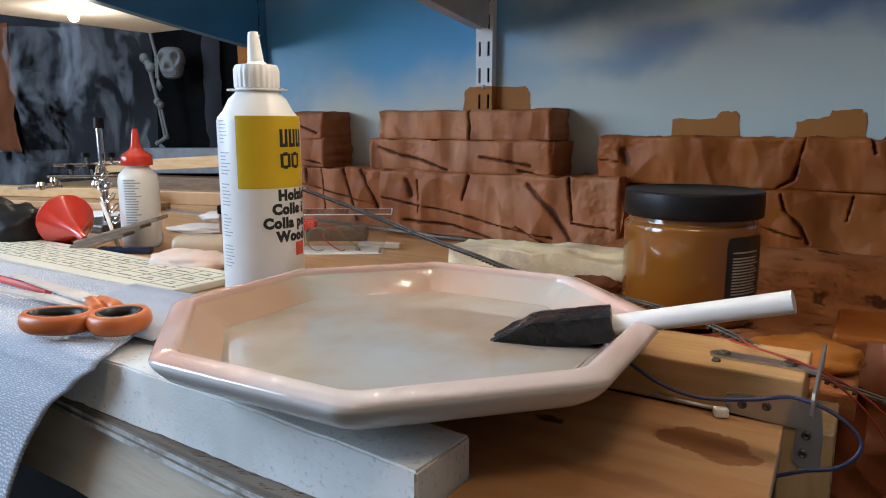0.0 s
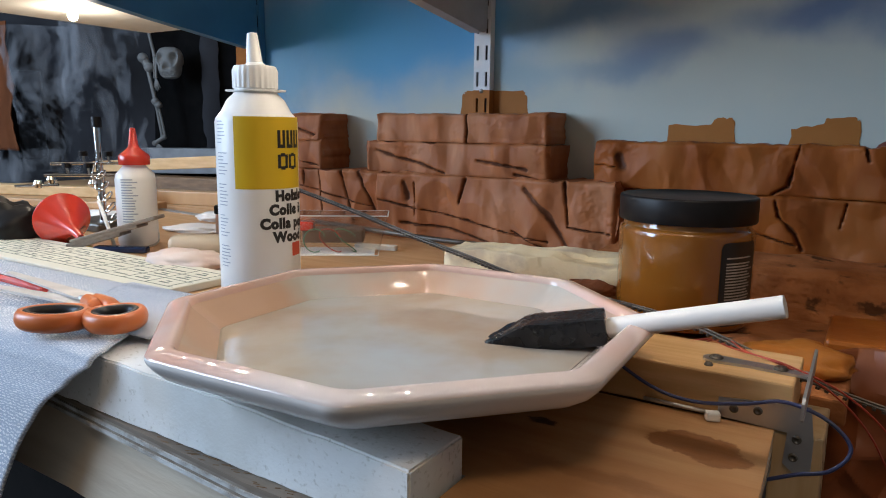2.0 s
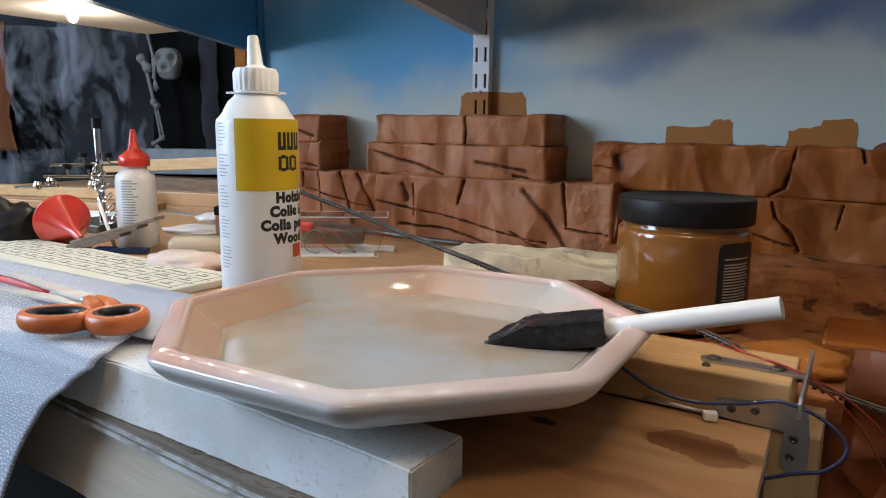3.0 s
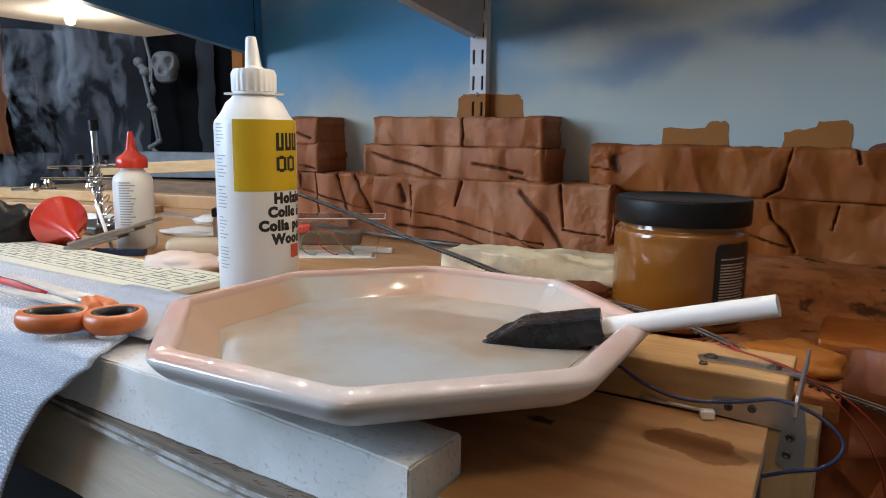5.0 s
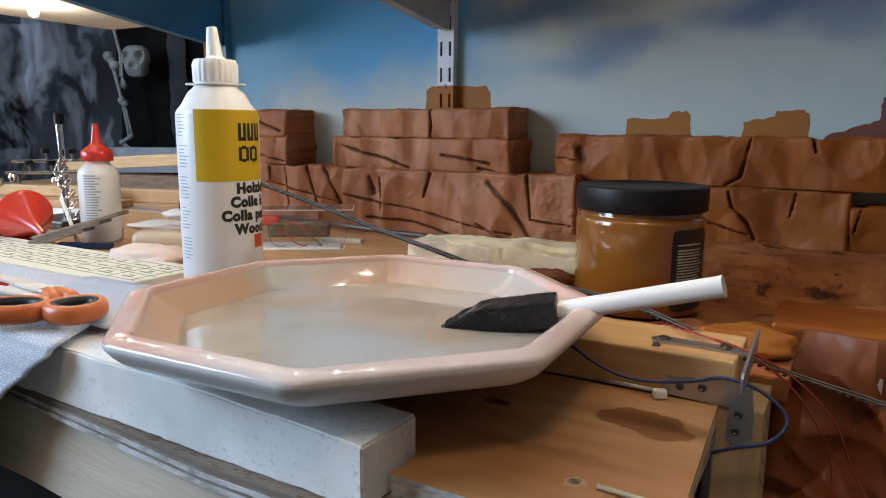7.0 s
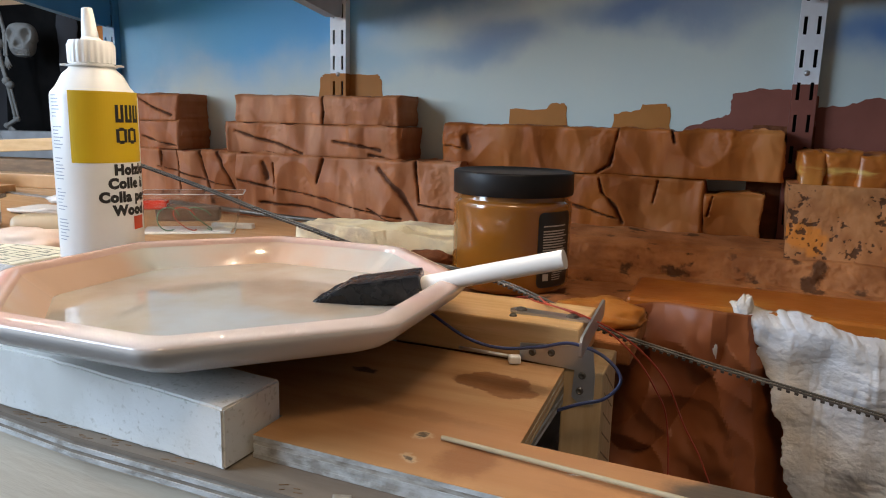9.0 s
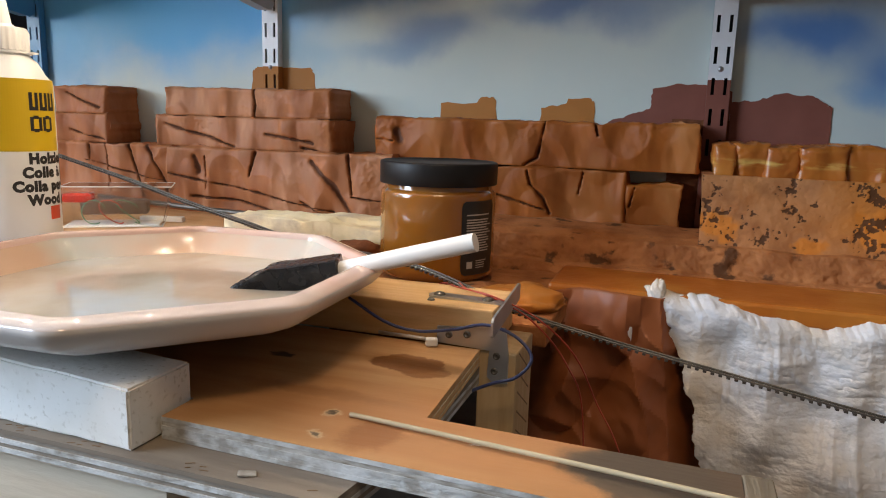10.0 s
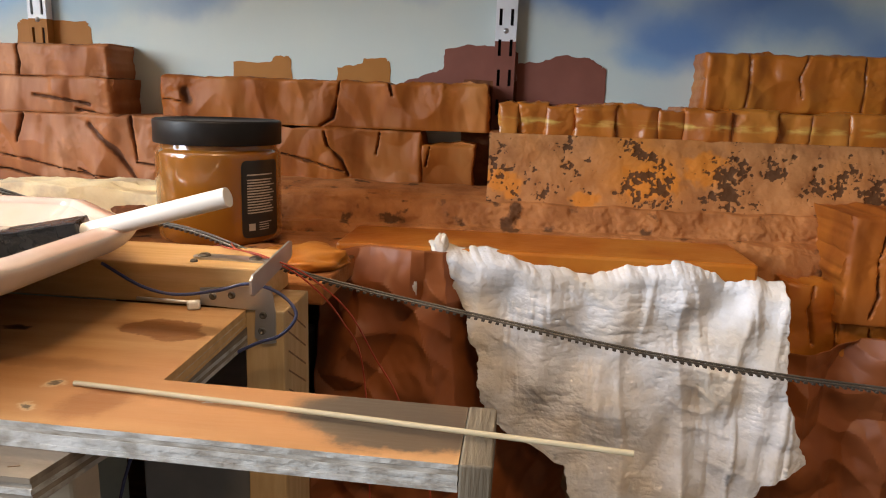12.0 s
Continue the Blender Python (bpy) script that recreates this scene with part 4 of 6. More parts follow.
def text_mesh(body, bold=0.0, cut=None):
    c = bpy.data.curves.new("lettering", "FONT")
    c.body, c.size, c.offset, c.resolution_u, c.space_character = body, 1.0, bold, 3, 1.12
    ob = new("lettering", c)
    dg = bpy.context.evaluated_depsgraph_get()
    dg.update()
    me = bpy.data.meshes.new_from_object(ob.evaluated_get(dg))
    bpy.data.objects.remove(ob)
    bm = bmesh.new()
    bm.from_mesh(me)
    bpy.data.meshes.remove(me)
    return bm


def patch(w, h, n=16):
    bm = bmesh.new()
    g = [[bm.verts.new((w * i / n, h * j, 0)) for i in range(n + 1)] for j in (0, 1)]
    for i in range(n):
        bm.faces.new((g[0][i], g[0][i + 1], g[1][i + 1], g[1][i]))
    return bm


def rect(bm, x, y, w, h, n=6):
    g = [[bm.verts.new((x + w * i / n, y + h * j, 0)) for i in range(n + 1)] for j in (0, 1)]
    for i in range(n):
        bm.faces.new((g[0][i], g[0][i + 1], g[1][i + 1], g[1][i]))


BOT = (-0.4118, 0.3902, 0.0402)


def glue_bottle():
    th = empty("glue_bottle", *BOT)
    R = 0.0312
    part("body", lathe([(0, 0.001), (R - 0.004, 0.0), (R - 0.001, 0.002), (R, 0.006), (R, 0.143), (R - 0.0008, 0.1460), (R - 0.005, 0.151), (0.0215, 0.1600), (0.0175, 0.1635), (0.0162, 0.1655), (0.0160, 0.170), (0, 0.170)], 72), M_HDPE, th, smooth=True, sharp=40)
    # ribbed cap
    bm = bmesh.new()
    prof = [(0.0154, 0.1677), (0.0164, 0.1684), (0.0166, 0.1815), (0.0155, 0.1850), (0.012, 0.1855), (0.0072, 0.1860)]
    seg = 96
    rs = []
    for r, z in prof:
        rs.append([bm.verts.new(((r + (0.0006 if (i % 4) < 2 and 0.1680 < z < 0.183 else 0)) * math.cos(2 * math.pi * i / seg), (r + (0.0006 if (i % 4) < 2 and 0.1680 < z < 0.183 else 0)) * math.sin(2 * math.pi * i / seg), z)) for i in range(seg)])
    for a, b in zip(rs, rs[1:]):
        for i in range(seg):
            bm.faces.new((a[i], a[(i + 1) % seg], b[(i + 1) % seg], b[i]))
    part("ribbed_cap", bm, M_HDPE, th, "white ribbed screw cap", smooth=True, sharp=30)
    tip = lathe([(0.0085, 0.0), (0.0078, 0.0012), (0.0062, 0.0025), (0.0042, 0.022), (0.0037, 0.0245), (0.002, 0.025), (0, 0.025)], 28, m=pose(0, 0, 0.1850, 0, -4.5, 0))
    part("nozzle", tip, M_HDPE, th, "white tapered nozzle", smooth=True, sharp=40)
    # tether ring below the cap with two ears
    bm = lathe([(0.0158, 0.1655), (0.0184, 0.1658), (0.0186, 0.1668), (0.0158, 0.1672)], 48)
    for s in (-1, 1):
        lathe([(0, 0), (0.0038, 0.0003), (0.0038, 0.0016), (0, 0.002)], 16, bm, pose(s * 0.0195 * math.cos(radians(32)), s * 0.0195 * math.sin(radians(32)), 0.1658))
    part("tether_ring", bm, M_HDPE, th, smooth=True, sharp=40)
    # print: the camera side of the label; angle 0 faces -y
    e = 0.00022
    A = radians(46)      # bearing of the viewer
    def stick(name, bm, m, label="", on=None):
        return part(name, bm, m, on or th, label)
    yp = stick("yellow_panel", wrapped(patch(0.060, 0.0535, 30), R + e, A - radians(32), 0.0935, 1.0), M_YELLOW, "yellow printed panel")
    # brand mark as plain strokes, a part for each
    for x, w in ((0.0, 0.0072), (0.0085, 0.0072), (0.017, 0.0072)):
        bm = bmesh.new()
        rect(bm, x + 0.0027, 0.0, w - 0.0054, 0.0028)
        rect(bm, x, 0.0, 0.0027, 0.0135)
        rect(bm, x + w - 0.0027, 0.0, 0.0027, 0.0135)
        bmesh.ops.remove_doubles(bm, verts=bm.verts, dist=0.00001)
        stick("brand_stroke", wrapped(bm, R + 2 * e, A + radians(28), 0.1240, 0.98), M_INK, "black brand stroke", yp)
    for x, w in ((0.0, 0.0095), (0.0105, 0.0095)):
        bm = bmesh.new()
        rect(bm, x + 0.0027, -0.0165, w - 0.0054, 0.0026)
        rect(bm, x + 0.0027, -0.0065, w - 0.0054, 0.0026)
        rect(bm, x, -0.0155, 0.0027, 0.0105)
        rect(bm, x + w - 0.0027, -0.0155, 0.0027, 0.0105)
        stick("brand_stroke", wrapped(bm, R + 2 * e, A + radians(28), 0.1240, 0.98), M_INK, "black brand stroke", yp)
    for words, ang, z, s in (("Holzleim", 23, 0.0845, 0.0106), ("Colle \u00e0 bois", 14, 0.0740, 0.0106), ("Colla per legno", 1, 0.0635, 0.0106), ("Wood glue", 19, 0.0530, 0.0106)):
        bm = text_mesh(words, 0.07)
        stick("lettering", wrapped(bm, R + e, A + radians(ang), z, s), M_INK, "black printed words")
    stick("red_mark", wrapped(patch(0.012, 0.0105, 8), R + e, A + radians(50), 0.0405, 1.0), M_REDINK, "red printed square")
    bm = bmesh.new()
    rn = random.Random(3)
    for k in range(44):
        z = 0.143 - k * 0.0026
        if k % 9 in (7, 8):
            continue
        rect(bm, 0, z, rn.uniform(0.006, 0.0125), 0.0007, 3)
    stick("small_print", wrapped(bm, R + e, A - radians(66), 0.0, 1.0), M_GREYINK, "rows of tiny grey print")
    return tagged(th, "white wood glue bottle with yellow panel and nozzle", "glue bottle")


glue_bottle()


# ---- paint jar ----
JAR = (-0.1275, 0.586, 0.0255)


def jar():
    th = empty("paint_jar", *JAR)
    part("body", lathe([(0, 0.0), (0.046, 0.0), (0.0505, 0.002), (0.0526, 0.006), (0.0530, 0.011), (0.0530, 0.0735), (0.0527, 0.0765), (0.0516, 0.0785), (0.0500, 0.0795), (0.0495, 0.081), (0.0495, 0.092), (0, 0.092)], 72), M_BROWNPAINT, th, "jar body full of ochre paint", smooth=True, sharp=50)
    part("lid", lathe([(0.0500, 0.0842), (0.0532, 0.0843), (0.0537, 0.0852), (0.0537, 0.1026), (0.0532, 0.1036), (0.0520, 0.1042), (0.0505, 0.1038), (0.0495, 0.1030), (0.0, 0.1030)], 72), M_LID, th, "flat black screw lid", smooth=True, sharp=40)
    R = 0.0530
    A = radians(42)
    bm = bmesh.new()
    W, H, rc = 0.040, 0.065, 0.005
    # rounded label as strips
    n = 40
    lo, hi = [], []
    for i in range(n + 1):
        x = W * i / n
        d = rc - min(x, W - x, rc)
        o = rc - math.sqrt(max(0, rc * rc - d * d))
        lo.append(bm.verts.new((x, o, 0)))
        hi.append(bm.verts.new((x, H - o, 0)))
    for i in range(n):
        bm.faces.new((lo[i], lo[i + 1], hi[i + 1], hi[i]))
    lab = part("label", wrapped(bm, R + 0.0003, A, 0.0075, 1.0), M_LABEL, th, "black paper label")
    bm = bmesh.new()
    rn = random.Random(9)
    for k in range(14):
        rect(bm, 0.005, 0.0505 - k * 0.0023 - 0.002 * (k > 0), rn.uniform(0.024, 0.031), 0.0011, 5)
    for k in range(4):
        rect(bm, 0.016, 0.010 - k * 0.002, rn.uniform(0.010, 0.016), 0.0008, 4)
    rect(bm, 0.006, 0.004, 0.006, 0.006, 3)
    part("label_print", wrapped(bm, R + 0.0005, A, 0.0095, 1.0), M_LABELTXT, lab, "fine pale print")
    return tagged(th, "round jar of ochre paint with black lid and label", "paint jar")


jar()

# ---- pine frame ----
tagged(part("pine_batten", box(-0.30, -0.0255, 0.4065, 0.466, 0.0182, 0.0445, 0.0012), M_PINE), "planed pine batten at the back of the deck", "batten")
tagged(part("pine_post", box(-0.0345, -0.0085, 0.4063, 0.459, -0.60, 0.0175, 0.0012), M_PINE_V), "upright pine post carrying the batten", "post")


# ground of the layout
def ground_board():
    def fn(u, v):
        x, y = -0.27 + 0.27 * u, 0.467 + 0.21 * v
        return (x, y, 0.0195 + 0.0012 * nz(x, y, 0, 30, 9) - 0.002)
    return tagged(part("layout_base", box(-0.262, 0.0, 0.467, 0.70, 0.004, 0.0205, 0.002), M_TERRACE), "brown-painted board under the paint jar", "board")


ground_board()
tagged(part("orange_ledge", box(-0.02, 0.335, 0.575, 0.662, 0.012, 0.029, 0.003), M_ORANGE), "smooth orange-brown ledge behind the plaster", "ledge")


# ---- crumpled brown paper and plaster cloth ----
M_KRAFT = mat("brown_wrapping_paper", (0.29, 0.088, 0.026), (0.22, 0.062, 0.018), 14, 0.48, 0.05, 70, rvar=0.1, spec=0.4)
M_CLOTH = mat("plaster_cloth", (0.74, 0.75, 0.79), (0.55, 0.53, 0.52), 26, 0.7, 0.4, 300, c3=(0.66, 0.58, 0.49), s3=9, spec=0.3, stretch=(1.2, 1, 1.6))


def paper(x0, x1, ztop, zbot, y0, slope, seed, label):
    """Crumpled paper: flat facets between sharp creases at three sizes."""
    nx, nv = int((x1 - x0) / 0.0017), 170

    def fn(u, v):
        x = x0 + (x1 - x0) * u
        z = ztop(x) + (zbot - ztop(x)) * v
        d = 0.046 * abs(noise.noise(Vector((x * 9 + z * 4, seed, z * 6 - x * 3)))) - 0.030 * abs(noise.noise(Vector((x * 15 - z * 9, seed + 2, z * 12 + x * 5))))
        d += 0.011 * abs(noise.noise(Vector((x * 31 + z * 12, seed + 3, z * 24)))) - 0.0022 * abs(noise.noise(Vector((x * 70, seed + 4, z * 60))))
        return (x, y0 - slope * v + 1.5 * max(0, x - 0.075 - 0.05 * v) * (seed == 11) + d, z)
    ob = finish("brown_paper", sheet(nx, nv, fn), M_KRAFT, smooth=True)
    ob.data.set_sharp_from_angle(angle=radians(14))
    sd = ob.modifiers.new("thick", "SOLIDIFY")
    sd.thickness = 0.0005
    return tagged(ob, label, "paper")


paper(-0.03, 0.22, lambda x: 0.027 + 0.003 * math.sin(x * 40) if x < 0.09 else max(0.005, 0.027 - (x - 0.09) * 1.2), -0.34, 0.556, 0.045, 11, "crumpled brown wrapping paper hanging below the ledge")
paper(0.34, 0.70, lambda x: -0.045 + 0.01 * math.sin(x * 30), -0.34, 0.600, 0.02, 12, "crumpled brown wrapping paper hanging beside the plaster")


def plaster_cloth():
    nx, nv = 340, 300
    ridge = lambda x, y, z: 1 - min(1.0, abs(noise.noise(Vector((x, y, z)))) * 3.2)

    def fn(u, v):
        top = 0.027 + 0.004 * math.sin(u * 9 + 1) - 0.009 * u + 0.006 * nz(u, 0, 0, 9, 7) + 0.0007 * nz(u, 0, 0, 40, 7)
        z = top + (-0.23 - top) * v
        xl = float(np.interp(-z, [-0.035, -0.022, -0.003, 0.046, 0.107, 0.130, 0.150, 0.187, 0.24], [0.058, 0.068, 0.087, 0.103, 0.117, 0.140, 0.186, 0.197, 0.205]))
        xr = float(np.interp(-z, [-0.02, 0.071, 0.100, 0.132, 0.152, 0.173, 0.24], [0.356, 0.362, 0.371, 0.384, 0.350, 0.337, 0.33]))
        x = xl + (xr - xl) * u
        # torn edges
        x += (0.007 * nz(z, 0, 0, 22, 9) + 0.003 * nz(z, 0, 0, 90, 10)) * (1 - u) ** 6 + (0.003 * nz(z, 1, 0, 30, 9) + 0.0015 * nz(z, 1, 0, 120, 9)) * u ** 8
        y = 0.5715 - 0.035 * v ** 1.3
        if v < 0.05:
            y += 0.012 * (1 - v / 0.05) ** 2
        right = max(0.0, min(1.0, (x - 0.15) / 0.1))
        # sharp hanging folds, stronger towards the free side
        wx = x + 0.010 * noise.noise(Vector((x * 12, 0, z * 9)))
        calm = min(1.0, 0.15 + v / 0.16)
        y -= calm * (0.0020 + 0.0070 * right) * ridge(wx * 24, 2, z * 2.4) ** 2 * max(0.0, 0.35 + 1.3 * noise.noise(Vector((x * 9, 8, z * 7))))
        y -= calm * 0.0046 * ridge(wx * 48, 5, z * 4.5) ** 2 * max(0.0, 0.15 + 1.3 * noise.noise(Vector((x * 16, 9, z * 11))))
        y -= calm * 0.0018 * ridge(wx * 105, 6, z * 7) ** 2 * max(0.0, 0.2 + 1.2 * noise.noise(Vector((x * 14, 10, z * 9))))
        # slanting creases and bulges where the plaster set
        a = x * 0.9 + z * 0.5
        y -= calm * 0.0015 * ridge(a * 11, 11, (z - 0.3 * x) * 17) ** 2 * max(0.0, 0.25 + 1.2 * noise.noise(Vector((x * 10, 12, z * 10))))
        y -= calm * 0.0024 * ridge(a * 30, 13, (z + 0.2 * x) * 38) ** 2 * max(0.0, 0.2 + 1.2 * noise.noise(Vector((x * 18, 14, z * 18))))
        y += 0.013 * noise.noise(Vector((x * 15, 7, z * 12))) + 0.009 * calm * noise.noise(Vector((x * 34, 7, z * 26)))
        # ribbed sagging weave and crumbs of plaster
        k = 0.3 + max(0.0, nz(x, 2, z, 15, 14))
        y += 0.0010 * calm * k * nz(x * 0.4, 0, z * 1.6, 150, 15) + 0.0005 * nz(x, 0, z, 240, 16)
        return (x, y, z)
    ob = finish("plaster_cloth", sheet(nx, nv, fn), M_CLOTH, smooth=True)
    sd = ob.modifiers.new("thick", "SOLIDIFY")
    sd.thickness = 0.0016
    return tagged(ob, "white plaster-soaked cloth draped over the brown paper", "plaster cloth")


plaster_cloth()

# ---- hardware on the pine frame ----
def screw_head(x, y, z, rx=0, ry=0, r=0.0042, parent=None, o=None):
    bm = lathe([(0, 0.0004), (0.0008, 0.0004), (0.0013, 0.0012), (r * 0.7, 0.0016), (r, 0.0004), (r, 0)], 18, m=(o or Matrix()) @ pose(x, y, z, rx, ry, 0))
    return part("screw", bm, M_IRON, parent, smooth=True)


def flat_bar(outline, z0, z1, axis):
    bm = prism(outline, z0, z1, axis)
    bmesh.ops.bevel(bm, geom=[e for e in bm.edges if e.calc_face_angle(0) > 1.2], offset=0.0003, segments=1, affect="EDGES")
    return bm


def hardware():
    th = empty("flat_angle_plate", -0.045, 0.4065, 0.025)
    o = Matrix.Translation((0.045, -0.4065, -0.025))
    bm = flat_bar([(-0.063, 0.0195), (-0.040, 0.0185), (-0.0265, 0.0180), (-0.0275, 0.0), (-0.022, -0.0045), (-0.0135, -0.003), (-0.0135, 0.016), (-0.0160, 0.0345), (-0.030, 0.0335), (-0.063, 0.0305)], 0.4062, 0.4047, "y")
    bmesh.ops.transform(bm, matrix=o, verts=bm.verts)
    part("plate", bm, M_STEEL, th)
    for x, z in ((-0.042, 0.027), (-0.0545, 0.0255), (-0.0215, 0.015), (-0.0225, 0.0045)):
        screw_head(x, 0.4047, z, 90, 0, 0.0025, th, o)
    tagged(th, "zinc-plated flat angle plate screwed to batten and post", "bracket")
    th = empty("mending_strip", -0.045, 0.428, 0.0447)
    o = Matrix.Translation((0.045, -0.428, -0.0447))
    pts = [(-0.071 + 0.0065 * math.cos(a), 0.4285 + 0.0065 * math.sin(a)) for a in np.linspace(math.pi / 2, 1.5 * math.pi, 10)]
    pts += [(-0.052, 0.4235), (-0.0196, 0.4215), (-0.0196, 0.4315), (-0.05, 0.4335)]
    bm = flat_bar(pts, 0.0446, 0.0461, "z")
    bmesh.ops.transform(bm, matrix=o, verts=bm.verts)
    part("strip", bm, M_STEEL, th)
    bm = flat_bar([(0.378, 0.0365), (0.381, 0.0345), (0.449, 0.0425), (0.4525, 0.0445), (0.4525, 0.0535), (0.449, 0.055), (0.381, 0.0475), (0.378, 0.045)], -0.0194, -0.0179, "x")
    bmesh.ops.transform(bm, matrix=o, verts=bm.verts)
    part("upstand", bm, M_STEEL, th)
    screw_head(-0.070, 0.4285, 0.0461, 0, 0, 0.0042, th, o)
    screw_head(-0.0345, 0.427, 0.0461, 0, 0, 0.0042, th, o)
    screw_head(-0.072, 0.4165, 0.0446, 0, 0, 0.0026, th, o)
    tagged(th, "zinc-plated mending strip screwed onto the pine batten", "bracket")
    # thin rod and nut at the foot of the batten
    tagged(part("rod", tube([(-0.105, 0.4035, 0.0212), (-0.085, 0.4030, 0.0212), (-0.062, 0.4020, 0.0212)], 0.0013, 8), M_STEEL, smooth=True), "thin steel rod lying against the batten", "rod")
    bm = box(-0.004, 0.004, -0.003, 0.003, 0, 0.0055, 0.0012, m=pose(-0.0645, 0.3985, 0.0183, 0, 0, 25))
    tagged(part("plastic_clip", bm, M_HDPE), "small white plastic clip on the deck", "clip")


hardware()
M_WIREB = mat("blue_wire", (0.045, 0.06, 0.16), (0.03, 0.04, 0.12), 30, 0.35, 0.0)
M_WIRER = mat("red_wire", (0.42, 0.05, 0.02), (0.36, 0.04, 0.02), 30, 0.35, 0.0)
tagged(part("blue_wire", tube(smooth_path([(-0.128, 0.404, 0.043), (-0.100, 0.4015, 0.030), (-0.076, 0.4005, 0.0265), (-0.05, 0.4015, 0.0305), (-0.029, 0.402, 0.036), (-0.008, 0.398, 0.032), (0.004, 0.393, 0.021),
                                              (-0.004, 0.388, 0.009), (-0.022, 0.389, 0.001), (-0.05, 0.392, -0.016), (-0.076, 0.38, -0.035), (-0.10, 0.36, -0.10), (-0.12, 0.34, -0.30)]), 0.0011, 8), M_WIREB, smooth=True),
       "thin blue wire looping round the post", "wire")
tagged(part("red_wire", tube(smooth_path([(-0.095, 0.492, 0.032), (-0.075, 0.478, 0.045), (-0.055, 0.446, 0.0475), (-0.03, 0.428, 0.0485), (0.000, 0.43, 0.036), (0.025, 0.44, 0.010), (0.040, 0.46, -0.03), (0.056, 0.47, -0.065), (0.08, 0.48, -0.14), (0.09, 0.48, -0.3)]), 0.0006, 8), M_WIRER, smooth=True),
       "thin red wire hanging over the batten", "wire")
tagged(part("red_wire", tube(smooth_path([(-0.11, 0.50, 0.030), (-0.085, 0.484, 0.041), (-0.066, 0.452, 0.0470), (-0.036, 0.431, 0.0480), (-0.006, 0.436, 0.033), (0.018, 0.45, 0.0), (0.03, 0.47, -0.05), (0.035, 0.48, -0.2)]), 0.0006, 8), M_WIRER, smooth=True),
       "thin red wire hanging over the batten", "wire")


# saw marks down the side of the post
for k in range(9):
    bm = box(-0.0002, 0.0001, -0.030, 0.030, -0.0006, 0.0006, m=Matrix.Translation((-0.0085, 0.433, 0.004 - 0.0135 * k)) @ pose(0, 0, 0, -32, 0, 0) @ Matrix.Diagonal((1, 0.72, 1, 1)))
    part("saw_mark", bm, M_OLDWOOD, bpy.data.objects["pine_post"])


# ---- flexible model track ----
def track():
    pts = smooth_path([(-0.771, 0.676, 0.1296), (-0.618, 0.630, 0.1095), (-0.490, 0.592, 0.0928), (-0.390, 0.560, 0.0783), (-0.304, 0.532, 0.0677), (-0.229, 0.507, 0.0593), (-0.108, 0.478, 0.0530), (-0.018, 0.448, 0.0345),
                       (0.038, 0.442, 0.0245), (0.096, 0.439, 0.0155), (0.153, 0.436, 0.007), (0.208, 0.433, -0.001), (0.286, 0.433, -0.010), (0.372, 0.434, -0.0165), (0.50, 0.44, -0.024)], 14)
    th = empty("model_track", *pts[0])
    o = Matrix.Translation(-pts[0])
    side = []
    for i in range(len(pts)):
        d = (pts[min(i + 1, len(pts) - 1)] - pts[max(i - 1, 0)]).normalized()
        side.append((d, d.cross(Vector((0, 0, 1))).normalized()))
    for s in (-1, 1):
        bm = tube([p + n * 0.0025 * s + Vector((0, 0, 0.0008)) for p, (d, n) in zip(pts, side)], 0.0008, 6)
        bmesh.ops.transform(bm, matrix=o, verts=bm.verts)
        part("rail", bm, M_IRON, th, "dark steel rail", smooth=True)
    me = None
    acc, step = 0.0, 0.0048
    for i in range(len(pts) - 1):
        seg = (pts[i + 1] - pts[i]).length
        while acc < seg:
            p = pts[i].lerp(pts[i + 1], acc / seg)
            d, n = side[i]
            if me is None:
                bm = box(-0.0011, 0.0011, -0.0043, 0.0043, -0.0012, 0.0004, 0.0002, 1)
                me = bpy.data.meshes.new("sleeper")
                bm.to_mesh(me)
                bm.free()
                me.materials.append(M_SLEEPER)
            ob = new("sleeper", me)
            ob.parent = th
            u = n.cross(d)
            q = p - pts[0]
            ob.matrix_local = Matrix(((d.x, n.x, u.x, q.x), (d.y, n.y, u.y, q.y), (d.z, n.z, u.z, q.z), (0, 0, 0, 1)))
            acc += step
        acc -= seg
    return tagged(th, "length of dark flexible model railway track", "model track")


M_SLEEPER = mat("dark_sleepers", (0.05, 0.035, 0.026), (0.03, 0.022, 0.017), 60, 0.55, 0.1)
track()
tagged(part("bamboo_stick", tube([(-0.0640, 0.2765, 0.0194), (-0.060, 0.2762, 0.0195), (0.06, 0.2640, 0.0205), (0.183, 0.2485, 0.0222), (0.1855, 0.2481, 0.0222)], 0.00125, 12), mat("bamboo", (0.50, 0.42, 0.28), (0.42, 0.35, 0.22), 30, 0.5, 0.1, stretch=(1, 10, 10)), smooth=True, sharp=50),
       "thin bamboo stick lying across the deck", "stick")

# ---- clutter on the table ----
M_CREAM = mat("cream_print_board", (0.72, 0.70, 0.58), (0.68, 0.66, 0.54), 12, 0.6, 0.05)
M_GREENINK = mat("green_print", (0.16, 0.20, 0.15), rough=0.6, bump=0)


